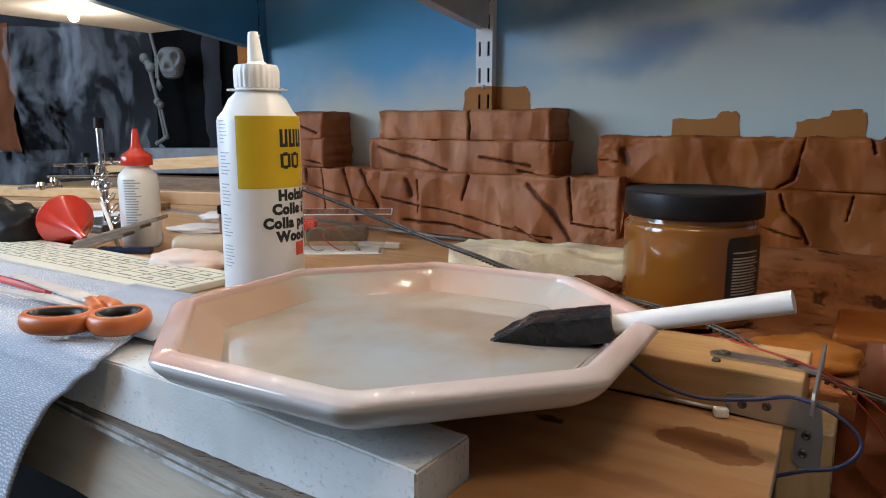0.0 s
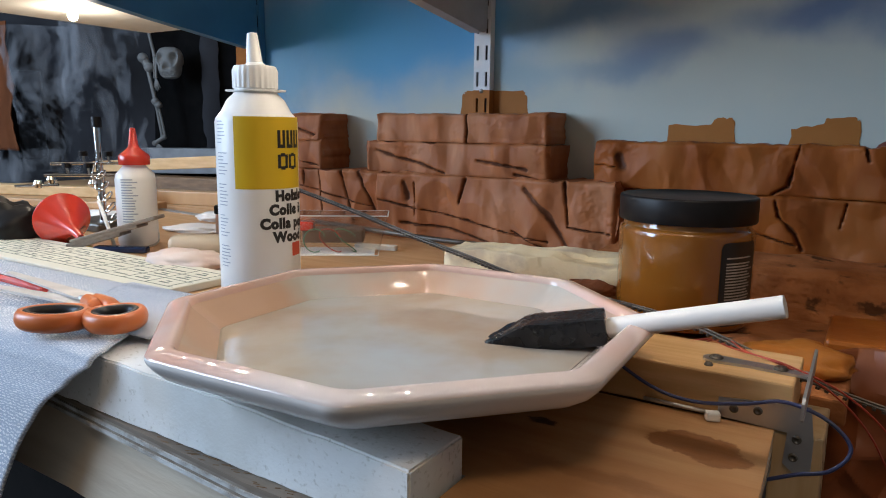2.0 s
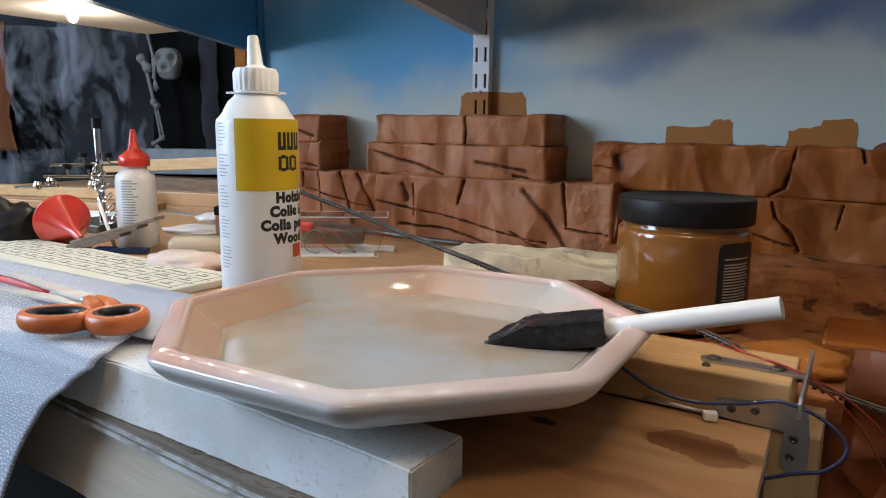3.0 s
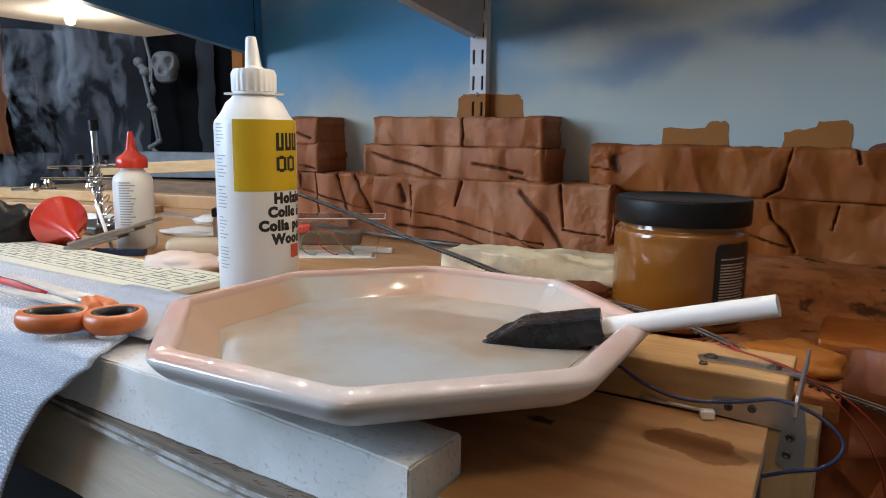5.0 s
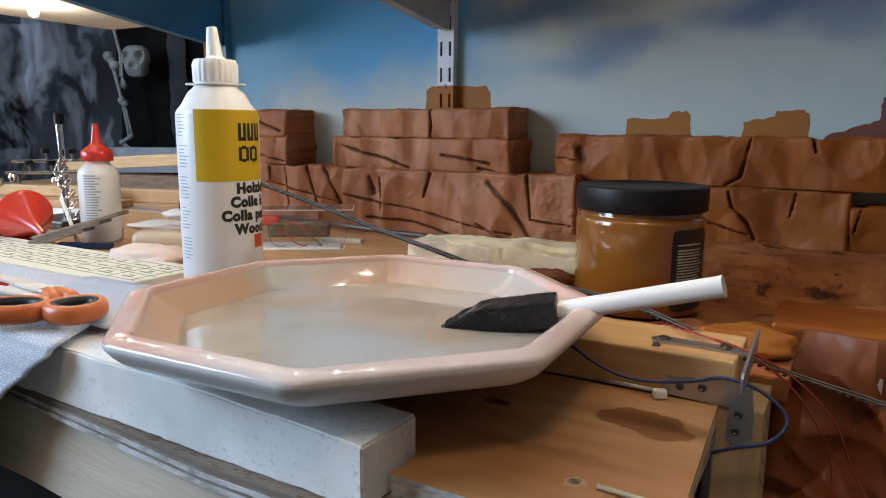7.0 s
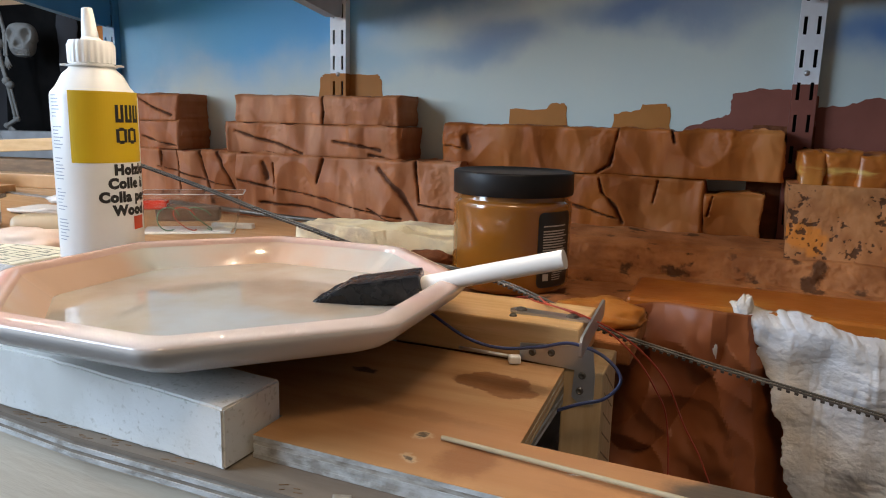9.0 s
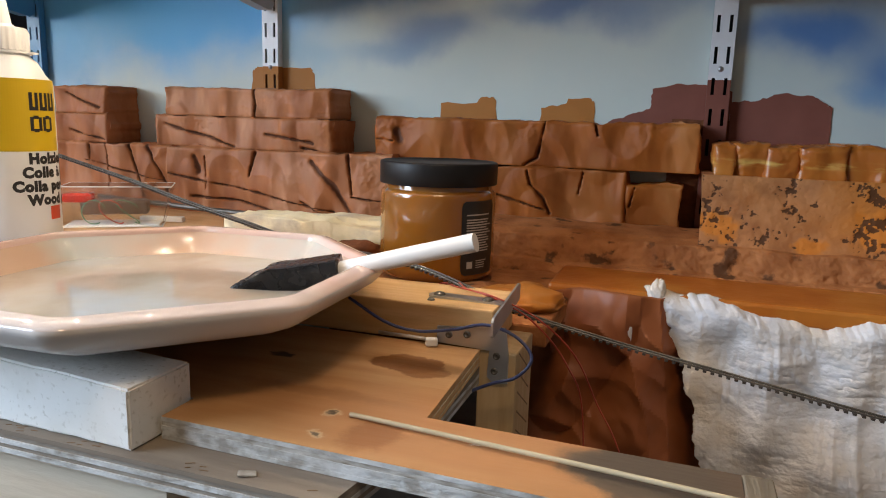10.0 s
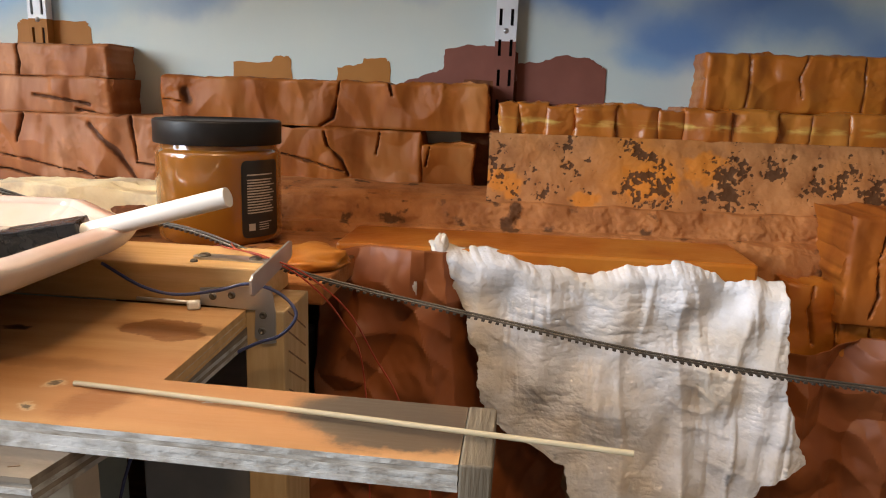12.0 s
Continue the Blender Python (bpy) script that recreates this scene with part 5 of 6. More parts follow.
def chart():
    """A printed scale board with ruled cells."""
    m = pose(-0.485, 0.392, 0.0403, 0, 0, 178.5)
    th = empty("scale_board")
    th.matrix_world = m
    W, D, T = 0.55, 0.084, 0.0065
    part("board", box(0, W, -D / 2, D / 2, 0, T, 0.001), M_CREAM, th)
    rn = random.Random(4)
    rules, words = bmesh.new(), bmesh.new()
    for y in (-0.030, -0.010, 0.008, 0.028):
        box(0.004, W, y - 0.0004, y + 0.0004, T, T + 0.0002, bm=rules)
    for i in range(17):
        x = 0.01 + i * 0.032
        box(x - 0.0004, x + 0.0004, -0.030, 0.028, T, T + 0.00025, bm=rules)
        for y in (-0.020, -0.001, 0.018):
            w = rn.uniform(0.006, 0.011)
            box(x + 0.016 - w, x + 0.016 + w, y + 0.001, y + 0.003, T, T + 0.0002, bm=words)
            if rn.random() < 0.6:
                box(x + 0.016 - w * 0.5, x + 0.016 + w * 0.5, y - 0.004, y - 0.002, T, T + 0.0002, bm=words)
    part("ruling", rules, M_GREENINK, th)
    part("printed_words", words, M_GREENINK, th)
    return tagged(th, "cream board printed with a ruled conversion table", "scale board")


chart()


def woven():
    m = mat("grey_blue_woven_paper", (0.56, 0.59, 0.63), (0.44, 0.47, 0.53), 60, 0.85, 0.0)
    n, l = m.node_tree.nodes, m.node_tree.links
    tc = n.new("ShaderNodeUVMap")
    br = n.new("ShaderNodeTexBrick")
    br.inputs["Scale"].default_value, br.inputs["Mortar Size"].default_value = 100, 0.07
    br.inputs["Color1"].default_value, br.inputs["Color2"].default_value, br.inputs["Mortar"].default_value = (1, 1, 1, 1), (0.55, 0.55, 0.55, 1), (0, 0, 0, 1)
    nd = n.new("ShaderNodeTexNoise")
    nd.inputs["Scale"].default_value = 260
    l.new(tc.outputs[0], nd.inputs["Vector"])
    wv = n.new("ShaderNodeVectorMath")
    wv.operation = "MULTIPLY_ADD"
    wv.inputs[1].default_value = (0.008, 0.0045, 0)
    l.new(nd.outputs["Color"], wv.inputs[0])
    l.new(tc.outputs[0], wv.inputs[2])
    l.new(wv.outputs[0], br.inputs["Vector"])
    bp = n.new("ShaderNodeBump")
    bp.inputs["Strength"].default_value, bp.inputs["Distance"].default_value = 0.9, 0.0012
    l.new(br.outputs["Color"], bp.inputs["Height"])
    mx = n.new("ShaderNodeMix")
    mx.data_type = "RGBA"
    mx.inputs[6].default_value, mx.inputs[7].default_value = (0.42, 0.47, 0.56, 1), (0.86, 0.87, 0.89, 1)
    l.new(br.outputs["Color"], mx.inputs[0])
    l.new(mx.outputs[2], n["Principled BSDF"].inputs["Base Color"])
    l.new(bp.outputs[0], n["Principled BSDF"].inputs["Normal"])
    return m


def draped(path, left, right, wob, name, label, material, nx=70, nv=110):
    """A sheet along a path in yz, its side edges given by functions of the path's fraction."""
    p = smooth_path([(0, a, b) for a, b in path], 12)

    def fn(u, v):
        k = v * (len(p) - 1)
        i = min(int(k), len(p) - 2)
        q = p[i].lerp(p[i + 1], k - i)
        x = left(v) + (right(v) - left(v)) * u
        return (x, q.y + wob * nz(x, 0, v, 9, 4), q.z + wob * 0.5 * nz(x, v, 0, 9, 5) * (q.z > 0.0))
    me = sheet(nx, nv, fn)
    uv = me.uv_layers.new(name="UVMap")
    for lp in me.loops:
        j, i = divmod(lp.vertex_index, nx + 1)
        uv.data[lp.index].uv = (i / nx * 0.35, j / nv * 0.42)
    ob = finish(name, me, material, smooth=True)
    sd = ob.modifiers.new("thick", "SOLIDIFY")
    sd.thickness = 0.0012
    return tagged(ob, label, "paper sheet")


draped([(0.345, 0.0475), (0.31, 0.0485), (0.26, 0.0465), (0.232, 0.0465), (0.222, 0.040), (0.2165, 0.026), (0.213, 0.0), (0.212, -0.06), (0.214, -0.16), (0.22, -0.24)],
       lambda v: -0.78, lambda v: float(np.interp(v, [0, 0.12, 0.25, 0.33, 0.444, 0.555, 0.667, 0.778, 0.889, 1.0], [-0.46, -0.42, -0.391, -0.377, -0.378, -0.395, -0.425, -0.470, -0.53, -0.60])), 0.0012,
       "woven_paper", "grey-blue embossed paper sheet hanging over the bench edge", woven())
# the curled back corner of the sheet
draped([(0.262, 0.0480), (0.285, 0.0490), (0.305, 0.0515), (0.318, 0.0555), (0.328, 0.0570), (0.338, 0.0540), (0.344, 0.0475)],
       lambda v: -0.50 + 0.01 * v, lambda v: -0.378 - 0.035 * v, 0.001, "woven_paper", "curled end of the grey-blue embossed paper", woven(), 50, 50)


def scissors():
    th = empty("scissors", -0.43, 0.25, 0.0495)
    o = Matrix.Translation((0.43, -0.25, -0.0495))
    org = mat("orange_handle", (0.62, 0.17, 0.04), (0.56, 0.14, 0.03), 20, 0.35, 0.03)

    def loop(cx, cy, rx, ry, rot, z):
        pts = []
        for k in range(29):
            a = 2 * math.pi * k / 28
            x, y = rx * math.cos(a), ry * math.sin(a) * (1 + 0.15 * math.cos(a))
            c, s = math.cos(radians(rot)), math.sin(radians(rot))
            pts.append((cx + x * c - y * s, cy + x * s + y * c, z))
        bm = bmesh.new()
        rings = []
        for i in range(28):
            p = Vector(pts[i])
            d = (Vector(pts[(i + 1) % 28]) - Vector(pts[i - 1])).normalized()
            n = Vector((d.y, -d.x, 0))
            rings.append([bm.verts.new(p + n * 0.0038 * math.cos(t) + Vector((0, 0, 0.0062 * math.sin(t)))) for t in np.linspace(0, 2 * math.pi, 10, endpoint=False)])
        for i in range(28):
            a, b = rings[i], rings[(i + 1) % 28]
            for k in range(10):
                bm.faces.new((a[k], a[(k + 1) % 10], b[(k + 1) % 10], b[k]))
        bmesh.ops.transform(bm, matrix=o, verts=bm.verts)
        return bm
    for c in ((-0.4385, 0.2365, 0.0205, 0.0145, 30), (-0.4055, 0.2575, 0.0158, 0.0165, 32)):
        hd = part("handle", loop(*c, 0.0575), org, th, "orange plastic finger loop", smooth=True)
        part("liner", loop(c[0], c[1], c[2] - 0.0032, c[3] - 0.0032, c[4], 0.0572), M_LID, hd, "dark grey soft liner", smooth=True)
    bm = tube([(-0.420, 0.268, 0.058), (-0.435, 0.2735, 0.0585), (-0.455, 0.2765, 0.058)], 0.0055, 10)
    tube([(-0.43, 0.258, 0.058), (-0.445, 0.268, 0.058), (-0.462, 0.274, 0.0575)], 0.0052, 10, bm)
    bmesh.ops.transform(bm, matrix=o, verts=bm.verts)
    part("shank", bm, org, th, smooth=True)
    for s, y in ((1, 0.2775), (-1, 0.2705)):
        bm = flat_bar([(-0.455, y + 0.006), (-0.475, y + 0.008), (-0.60, y + 0.004 + 0.012 * s), (-0.60, y - 0.001 + 0.012 * s), (-0.475, y - 0.006), (-0.455, y - 0.005)], 0.0565 + 0.0012 * s, 0.0582 + 0.0012 * s, "z")
        bmesh.ops.transform(bm, matrix=o, verts=bm.verts)
        part("blade", bm, M_HDPE2, th, "glue-smeared whitish blade")
    bm = lathe([(0, 0.002), (0.003, 0.0015), (0.004, 0)], 16, m=o @ pose(-0.466, 0.274, 0.0595))
    part("pivot", bm, M_STEEL, th, smooth=True)
    return tagged(th, "open scissors with orange handles on the grey paper", "scissors")


M_HDPE2 = mat("smeared_blade", (0.62, 0.58, 0.54), (0.50, 0.46, 0.42), 40, 0.4, 0.1)
scissors()
tagged(part("red_pencil", tube([(-0.80, 0.300, 0.0520), (-0.56, 0.290, 0.0520), (-0.545, 0.2895, 0.0520)], 0.0032, 6), M_RED), "red hexagonal pencil on the paper", "pencil")


def small_bottle():
    th = empty("small_glue_bottle", -0.7305, 0.502, 0.0402)
    part("body", lathe([(0, 0.0005), (0.019, 0.0), (0.0218, 0.003), (0.0222, 0.006), (0.0222, 0.078), (0.0210, 0.084), (0.0150, 0.0905), (0.0128, 0.0925), (0.0125, 0.098), (0, 0.098)], 48), M_HDPE, th, smooth=True, sharp=40)
    part("cap", lathe([(0.0125, 0.0945), (0.0168, 0.0948), (0.0172, 0.096), (0.0172, 0.1045), (0.0160, 0.1065), (0.0075, 0.113), (0.0058, 0.116), (0.0032, 0.1345), (0.0026, 0.1365), (0, 0.137)], 32), M_RED, th, "red screw cap with pointed nozzle", smooth=True, sharp=35)
    bm = bmesh.new()
    rn = random.Random(8)
    for k in range(17):
        rect(bm, 0, 0.078 - k * 0.0030, rn.uniform(0.012, 0.019), 0.0013, 4)
    part("label_print", wrapped(bm, 0.0225, radians(12), 0.0, 1.0), M_GREYINK, th, "lines of blue-grey print")
    return tagged(th, "small white craft glue bottle with red nozzle", "glue bottle")


small_bottle()


def funnel():
    th = empty("funnel", -0.80, 0.455, 0.0402)
    prof = [(0.0305, 0.0), (0.0315, 0.001), (0.0315, 0.003), (0.0298, 0.005), (0.0065, 0.044), (0.0052, 0.048), (0.0038, 0.068), (0.0030, 0.068), (0.0042, 0.048), (0.0055, 0.044), (0.0285, 0.0055), (0.0298, 0.003), (0.0305, 0.0)]
    m = pose(-0.014, 0.004, 0.0300, 0, 103, -14)
    part("cone", lathe(prof, 48, m=m), M_RED, th, smooth=True, sharp=40)
    return tagged(th, "glossy red plastic funnel lying on its side", "funnel")


funnel()


def third_arm():
    """Soldering stand: chrome post, cross arms with joints and clips, coil holder."""
    th = empty("soldering_stand", -0.893, 0.562, 0.0402)
    chrome = mat("chrome", (0.72, 0.72, 0.72), (0.66, 0.66, 0.66), 20, 0.12, 0.0, metal=1.0)
    o = Matrix.Translation((0.893, -0.562, -0.0402))

    def put(name, bm, m, label="", smooth=True):
        bmesh.ops.transform(bm, matrix=o, verts=bm.verts)
        return part(name, bm, m, th, label, smooth, 40 if smooth else None)
    put("base", box(-0.945, -0.855, 0.53, 0.60, 0.0402, 0.052, 0.003), M_IRON, "dark cast base", False)
    put("post", tube([(-0.893, 0.562, 0.05), (-0.906, 0.569, 0.178)], 0.0048, 16), chrome, "chrome upright rod")
    put("post_cap", tube([(-0.9055, 0.5688, 0.176), (-0.907, 0.5697, 0.190)], 0.0066, 16), M_LID, "black rubber end cap")
    for a, b in (((-0.955, 0.53, 0.127), (-0.872, 0.58, 0.129)), ((-0.992, 0.50, 0.096), (-0.94, 0.53, 0.099)), ((-0.955, 0.52, 0.112), (-0.865, 0.582, 0.113))):
        put("arm", tube([a, b], 0.0022, 10), chrome)
    for x, y, z in ((-0.915, 0.554, 0.128), (-0.935, 0.542, 0.112), (-0.885, 0.571, 0.128), (-0.908, 0.556, 0.112)):
        put("thumb_screw", tube([(x, y, z), (x - 0.001, y - 0.001, z + 0.012)], 0.0018, 8), chrome)
        put("knob", tube([(x - 0.001, y - 0.001, z + 0.010), (x - 0.001, y - 0.001, z + 0.0165)], 0.0058, 12), M_LID)
    for x, y, z in ((-0.965, 0.517, 0.100), (-0.950, 0.527, 0.106), (-0.905, 0.558, 0.101)):
        put("ball_joint", lathe([(0, -0.007), (0.005, -0.005), (0.007, 0), (0.005, 0.005), (0, 0.007)], 16, m=pose(x, y, z)), chrome)
    pts = [(-0.880 + 0.010 * math.cos(a) + 0.0009 * a, 0.548 + 0.006 * math.sin(a), 0.128 - 0.0022 * a + 0.009 * math.sin(a)) for a in np.linspace(0, 2 * math.pi * 5.5, 120)]
    put("coil", tube(pts, 0.0011, 6), chrome, "coiled wire holder")
    return tagged(th, "chrome soldering stand with jointed arms and coil", "soldering stand")


third_arm()
M_GREYWOOD = mat("grey_wood_strip", (0.26, 0.22, 0.18), (0.20, 0.165, 0.13), 30, 0.55, 0.2, stretch=(1, 8, 8))


def stack_of_files():
    th = empty("sanding_sticks", -0.72, 0.462, 0.0402)
    a, b = Vector((-0.755, 0.440, 0.052)), Vector((-0.672, 0.489, 0.080))
    for k in range(3):
        m = on_line(a + Vector((-0.004 * k, -0.002 * k, -0.0048 * k)), b - a)
        bm = box(0, (b - a).length - 0.016 * k, -0.014, 0.014, -0.0022, 0.0022, 0.0012, m=Matrix.Translation((0.72, -0.462, -0.0402)) @ m)
        part("stick", bm, M_GREYWOOD, th)
    return tagged(th, "grey sanding sticks leaning in a bundle", "sanding stick")


stack_of_files()
tagged(part("stir_stick", tube([(-0.755, 0.470, 0.094), (-0.715, 0.462, 0.0418)], 0.0020, 8), M_DOWEL, smooth=True), "thin pale wooden stir stick", "stick")
# dark bag, pads and papers
def lump(name, cx, cy, z0, rx, ry, h, seed, material, label, cat, flat=0.5, rot=0.0):
    bm = bmesh.new()
    bmesh.ops.create_icosphere(bm, subdivisions=4, radius=1)
    for v in bm.verts:
        k = 1 + 0.22 * nz(v.co.x, v.co.y, v.co.z, 1.3, seed) + 0.05 * nz(v.co.x, v.co.y, v.co.z, 4, seed)
        zz = max(v.co.z, -flat) if flat else v.co.z
        v.co = Vector((v.co.x * rx * k, v.co.y * ry * k, (zz + flat) / (1 + flat) * h * (k if zz > -flat else 1)))
    bmesh.ops.transform(bm, matrix=pose(cx, cy, z0, 0, 0, rot), verts=bm.verts)
    return tagged(part(name, bm, material, smooth=True), label, cat)


M_PAPERW = mat("white_tissue", (0.76, 0.74, 0.71), (0.70, 0.67, 0.63), 14, 0.85, 0.3, 50)
M_BEIGE = mat("beige_plastic", (0.60, 0.50, 0.36), (0.55, 0.45, 0.31), 14, 0.4, 0.03)
M_PINKT = mat("pinkish_tissue", (0.68, 0.52, 0.44), (0.74, 0.66, 0.60), 12, 0.8, 0.3, 40)
lump("black_bag", -0.905, 0.435, 0.0402, 0.065, 0.04, 0.05, 21, M_LID, "crumpled black plastic bag", "bag")
lump("tissue", -0.575, 0.448, 0.0402, 0.042, 0.028, 0.018, 22, M_PINKT, "crumpled pinkish tissue behind the glue bottle", "tissue", rot=20)
lump("tissue", -0.52, 0.480, 0.0402, 0.030, 0.03, 0.022, 25, M_PAPERW, "crumpled white tissue behind the glue bottle", "tissue")
lump("paper_scrap", -0.76, 0.620, 0.0402, 0.055, 0.024, 0.010, 23, M_PAPERW, "flat white paper scrap on the table", "paper", rot=25)
lump("paper_scrap", -0.83, 0.71, 0.0402, 0.04, 0.022, 0.012, 26, M_PAPERW, "flat white paper scrap on the table", "paper", rot=15)
lump("paper_scrap", -0.99, 0.62, 0.0402, 0.06, 0.03, 0.012, 27, M_PAPERW, "flat white paper scrap on the table", "paper", rot=15)


def mouse_case():
    bm = box(-0.034, 0.034, -0.017, 0.017, 0, 0.021, 0.009, 4, m=pose(-0.628, 0.508, 0.0402, 0, 0, 26))
    return tagged(part("beige_case", bm, M_BEIGE, smooth=True), "rounded beige plastic case", "case")


mouse_case()
tagged(part("blue_knife", box(-0.03, 0.03, -0.006, 0.006, 0, 0.007, 0.002, m=pose(-0.705, 0.462, 0.0402, 0, 0, 30)), mat("navy_plastic", (0.02, 0.035, 0.09), rough=0.25, bump=0.0)), "dark blue knife handle behind the board", "knife")
tagged(part("yellow_tag", box(-0.016, 0.016, -0.005, 0.005, 0, 0.0045, 0.0015, m=pose(-0.762, 0.446, 0.0402, 0, 0, 20)), M_YELLOW), "small yellow plastic tag", "tag")
tagged(part("hook_wire", tube(smooth_path([(-0.735, 0.455, 0.0425), (-0.70, 0.47, 0.043), (-0.678, 0.487, 0.050), (-0.676, 0.49, 0.062)]), 0.0009, 6), M_STEEL, smooth=True), "bent steel wire hook", "wire")


def clear_tub():
    """A clear plastic box lying on its side, with wires in it."""
    m = pose(-0.515, 0.60, 0.0402, 0, 0, 35)
    th = empty("clear_box")
    th.matrix_world = m
    mt = clear("clear_plastic", (0.93, 0.94, 0.94), 0.08)
    for b in ((-0.05, 0.05, -0.025, -0.0242, 0.0, 0.045), (-0.05, 0.05, 0.0242, 0.025, 0, 0.045), (0.0492, 0.05, -0.024, 0.024, 0, 0.044), (-0.05, 0.049, -0.024, 0.024, 0.0442, 0.045)):
        bm = box(*b)
        for v in bm.verts:
            v.co.x += 0.25 * v.co.z * (v.co.x > 0)
        part("side_panel", bm, mt, th, "clear plastic side").visible_shadow = False
    part("bottom_tray", box(-0.048, 0.046, -0.023, 0.023, 0.0, 0.002, 0.0005), M_HDPE, th)
    part("red_cap", box(-0.052, -0.022, -0.014, 0.008, 0.026, 0.036, 0.003), M_RED, th, "bright red cap")
    part("dark_part", box(-0.035, 0.034, -0.010, 0.015, 0.012, 0.028, 0.003), mat("dark_brown_part", (0.16, 0.095, 0.06), rough=0.6), th, "dark brown piece")
    # thin white tubes stand in for the bright highlights on the box edges
    e = [(-0.05, -0.025), (0.05, -0.025), (0.05, 0.025), (-0.05, 0.025)]
    for z in (0.0008, 0.0445):
        for (a, b), (c, d) in zip(e, e[1:] + e[:1]):
            part("edge_highlight", tube([(a + 0.25 * z * (a > 0), b, z), (c + 0.25 * z * (c > 0), d, z)], 0.0006, 6), M_HDPE, th)
    g = mat("green_wire", (0.10, 0.22, 0.12), rough=0.4, bump=0)
    for k, (mm) in enumerate((g, M_WIRER, g)):
        pts = [(-0.02 + 0.017 * k + 0.012 * math.cos(a * (1 + 0.2 * k)), -0.017 + 0.001 * k, 0.016 + 0.013 * math.sin(a)) for a in np.linspace(0.3, 5.2, 24)]
        part("wire", tube(pts, 0.0007, 6), mm, th, smooth=True)
    return tagged(th, "clear plastic box holding wires and a red cap", "plastic box")


clear_tub()
tagged(part("white_strip", box(-0.025, 0.025, -0.005, 0.005, 0, 0.006, 0.001, m=pose(-0.488, 0.642, 0.0402, 0, 0, 18)), M_HDPE), "short white plastic strip on the table", "strip")
tagged(part("dark_bar", tube([(-0.66, 0.722, 0.052), (-0.46, 0.718, 0.0455), (-0.26, 0.722, 0.043)], 0.0032, 8), M_IRON, smooth=True), "dark metal bar lying along the rock foot", "bar")
tagged(part("steel_ruler", box(-0.16, 0.16, -0.006, 0.006, 0, 0.0015, m=pose(-0.90, 0.80 - 0.07, 0.0405, 0, 0, -8)), M_STEEL), "narrow steel ruler lying on the table", "ruler")


def foam_block():
    bm = box(-0.09, 0.09, -0.028, 0.028, 0, 0.026, 0.0015, 2)
    bmesh.ops.subdivide_edges(bm, edges=[e for e in bm.edges if e.calc_length() > 0.03], cuts=24, use_grid_fill=True)
    for v in bm.verts:
        k = nz(v.co.x, v.co.y, v.co.z, 22, 14)
        k2 = nz(v.co.x, v.co.y, v.co.z, 90, 15)
        v.co += Vector((0.004 * k, 0.003 * k + 0.0022 * k2 * (v.co.y < -0.02), 0.003 * k * (v.co.z > 0.005) + 0.0008 * k2))
        if v.co.x > 0.02 and v.co.y < 0:
            v.co.z *= 0.82
    bmesh.ops.transform(bm, matrix=pose(-0.262, 0.606, 0.0402, 0, 0, 7), verts=bm.verts)
    m = mat("cream_foam", (0.90, 0.80, 0.55), (0.84, 0.71, 0.44), 26, 0.8, 0.8, 160, c3=(0.58, 0.49, 0.35), s3=24)
    return tagged(part("foam_offcut", bm, m, smooth=True, sharp=40), "torn cream-yellow foam offcut with grey smears", "foam block")


foam_block()
lump("foam_crumb", -0.200, 0.572, 0.0402, 0.022, 0.012, 0.012, 31, M_CRACK, "dark crumbling scenery scrap", "scrap")
lump("earth_mound", -0.035, 0.525, 0.0195, 0.035, 0.035, 0.014, 32, M_ORANGE, "smooth orange-brown scenery lump beside the jar", "lump")
lump("earth_mound", -0.07, 0.545, 0.0195, 0.03, 0.02, 0.009, 33, M_TERRACE, "brown scenery lump at the foot of the jar", "lump")


lump("plaster_scrap", 0.049, 0.553, -0.010, 0.007, 0.003, 0.019, 41, M_CLOTH, "torn flake of plaster cloth stuck to the paper", "scrap", rot=15)
lump("plaster_scrap", 0.073, 0.572, 0.026, 0.006, 0.005, 0.016, 42, M_CLOTH, "torn tip of plaster cloth standing on the ledge", "scrap")



# boards stacked behind
def plank(a, b, w, h, m, label):
    a, b = Vector(a), Vector(b)
    bm = box(0, (b - a).length, -w / 2, w / 2, 0, h, 0.0015, m=on_line(a, b - a))
    return tagged(part("plank", bm, m), label, "plank", "stacked planks")


plank((-1.32, 0.83, 0.040), (-0.96, 0.90, 0.040), 0.05, 0.045, M_OLDWOOD, "dark brown wooden plank in a stack")
plank((-1.34, 0.85, 0.086), (-0.95, 0.915, 0.110), 0.05, 0.022, M_PINE, "pale wooden plank on top of the stack")
plank((-1.28, 0.77, 0.040), (-0.95, 0.86, 0.040), 0.03, 0.024, M_OAK, "brown wooden plank in a stack")
plank((-1.50, 0.60, 0.040), (-1.02, 0.74, 0.040), 0.05, 0.012, M_OAK, "brown wooden plank lying behind the tools")
plank((-1.46, 0.64, 0.053), (-1.10, 0.76, 0.053), 0.03, 0.018, M_PINE, "pale wooden plank lying behind the tools")
tagged(part("side_table", box(-1.75, -0.92, 0.80, 1.15, 0.0225, 0.0399, 0.002), M_OAK), "varnished wooden side table board", "table")


def tweezer_box():
    bm = box(-0.02, 0.02, -0.012, 0.012, 0, 0.036, 0.002, m=pose(-0.655, 0.58, 0.0402, 0, 0, 35))
    return tagged(part("small_box", bm, clear("milky_plastic", (0.85, 0.85, 0.85), 0.3)), "small milky plastic box with black lid", "box")


sb = tweezer_box()
part("lid", box(-0.021, 0.021, -0.013, 0.013, 0.0362, 0.047, 0.002, m=pose(-0.655, 0.58, 0.0402, 0, 0, 35)), M_LID, sb, "black lid")

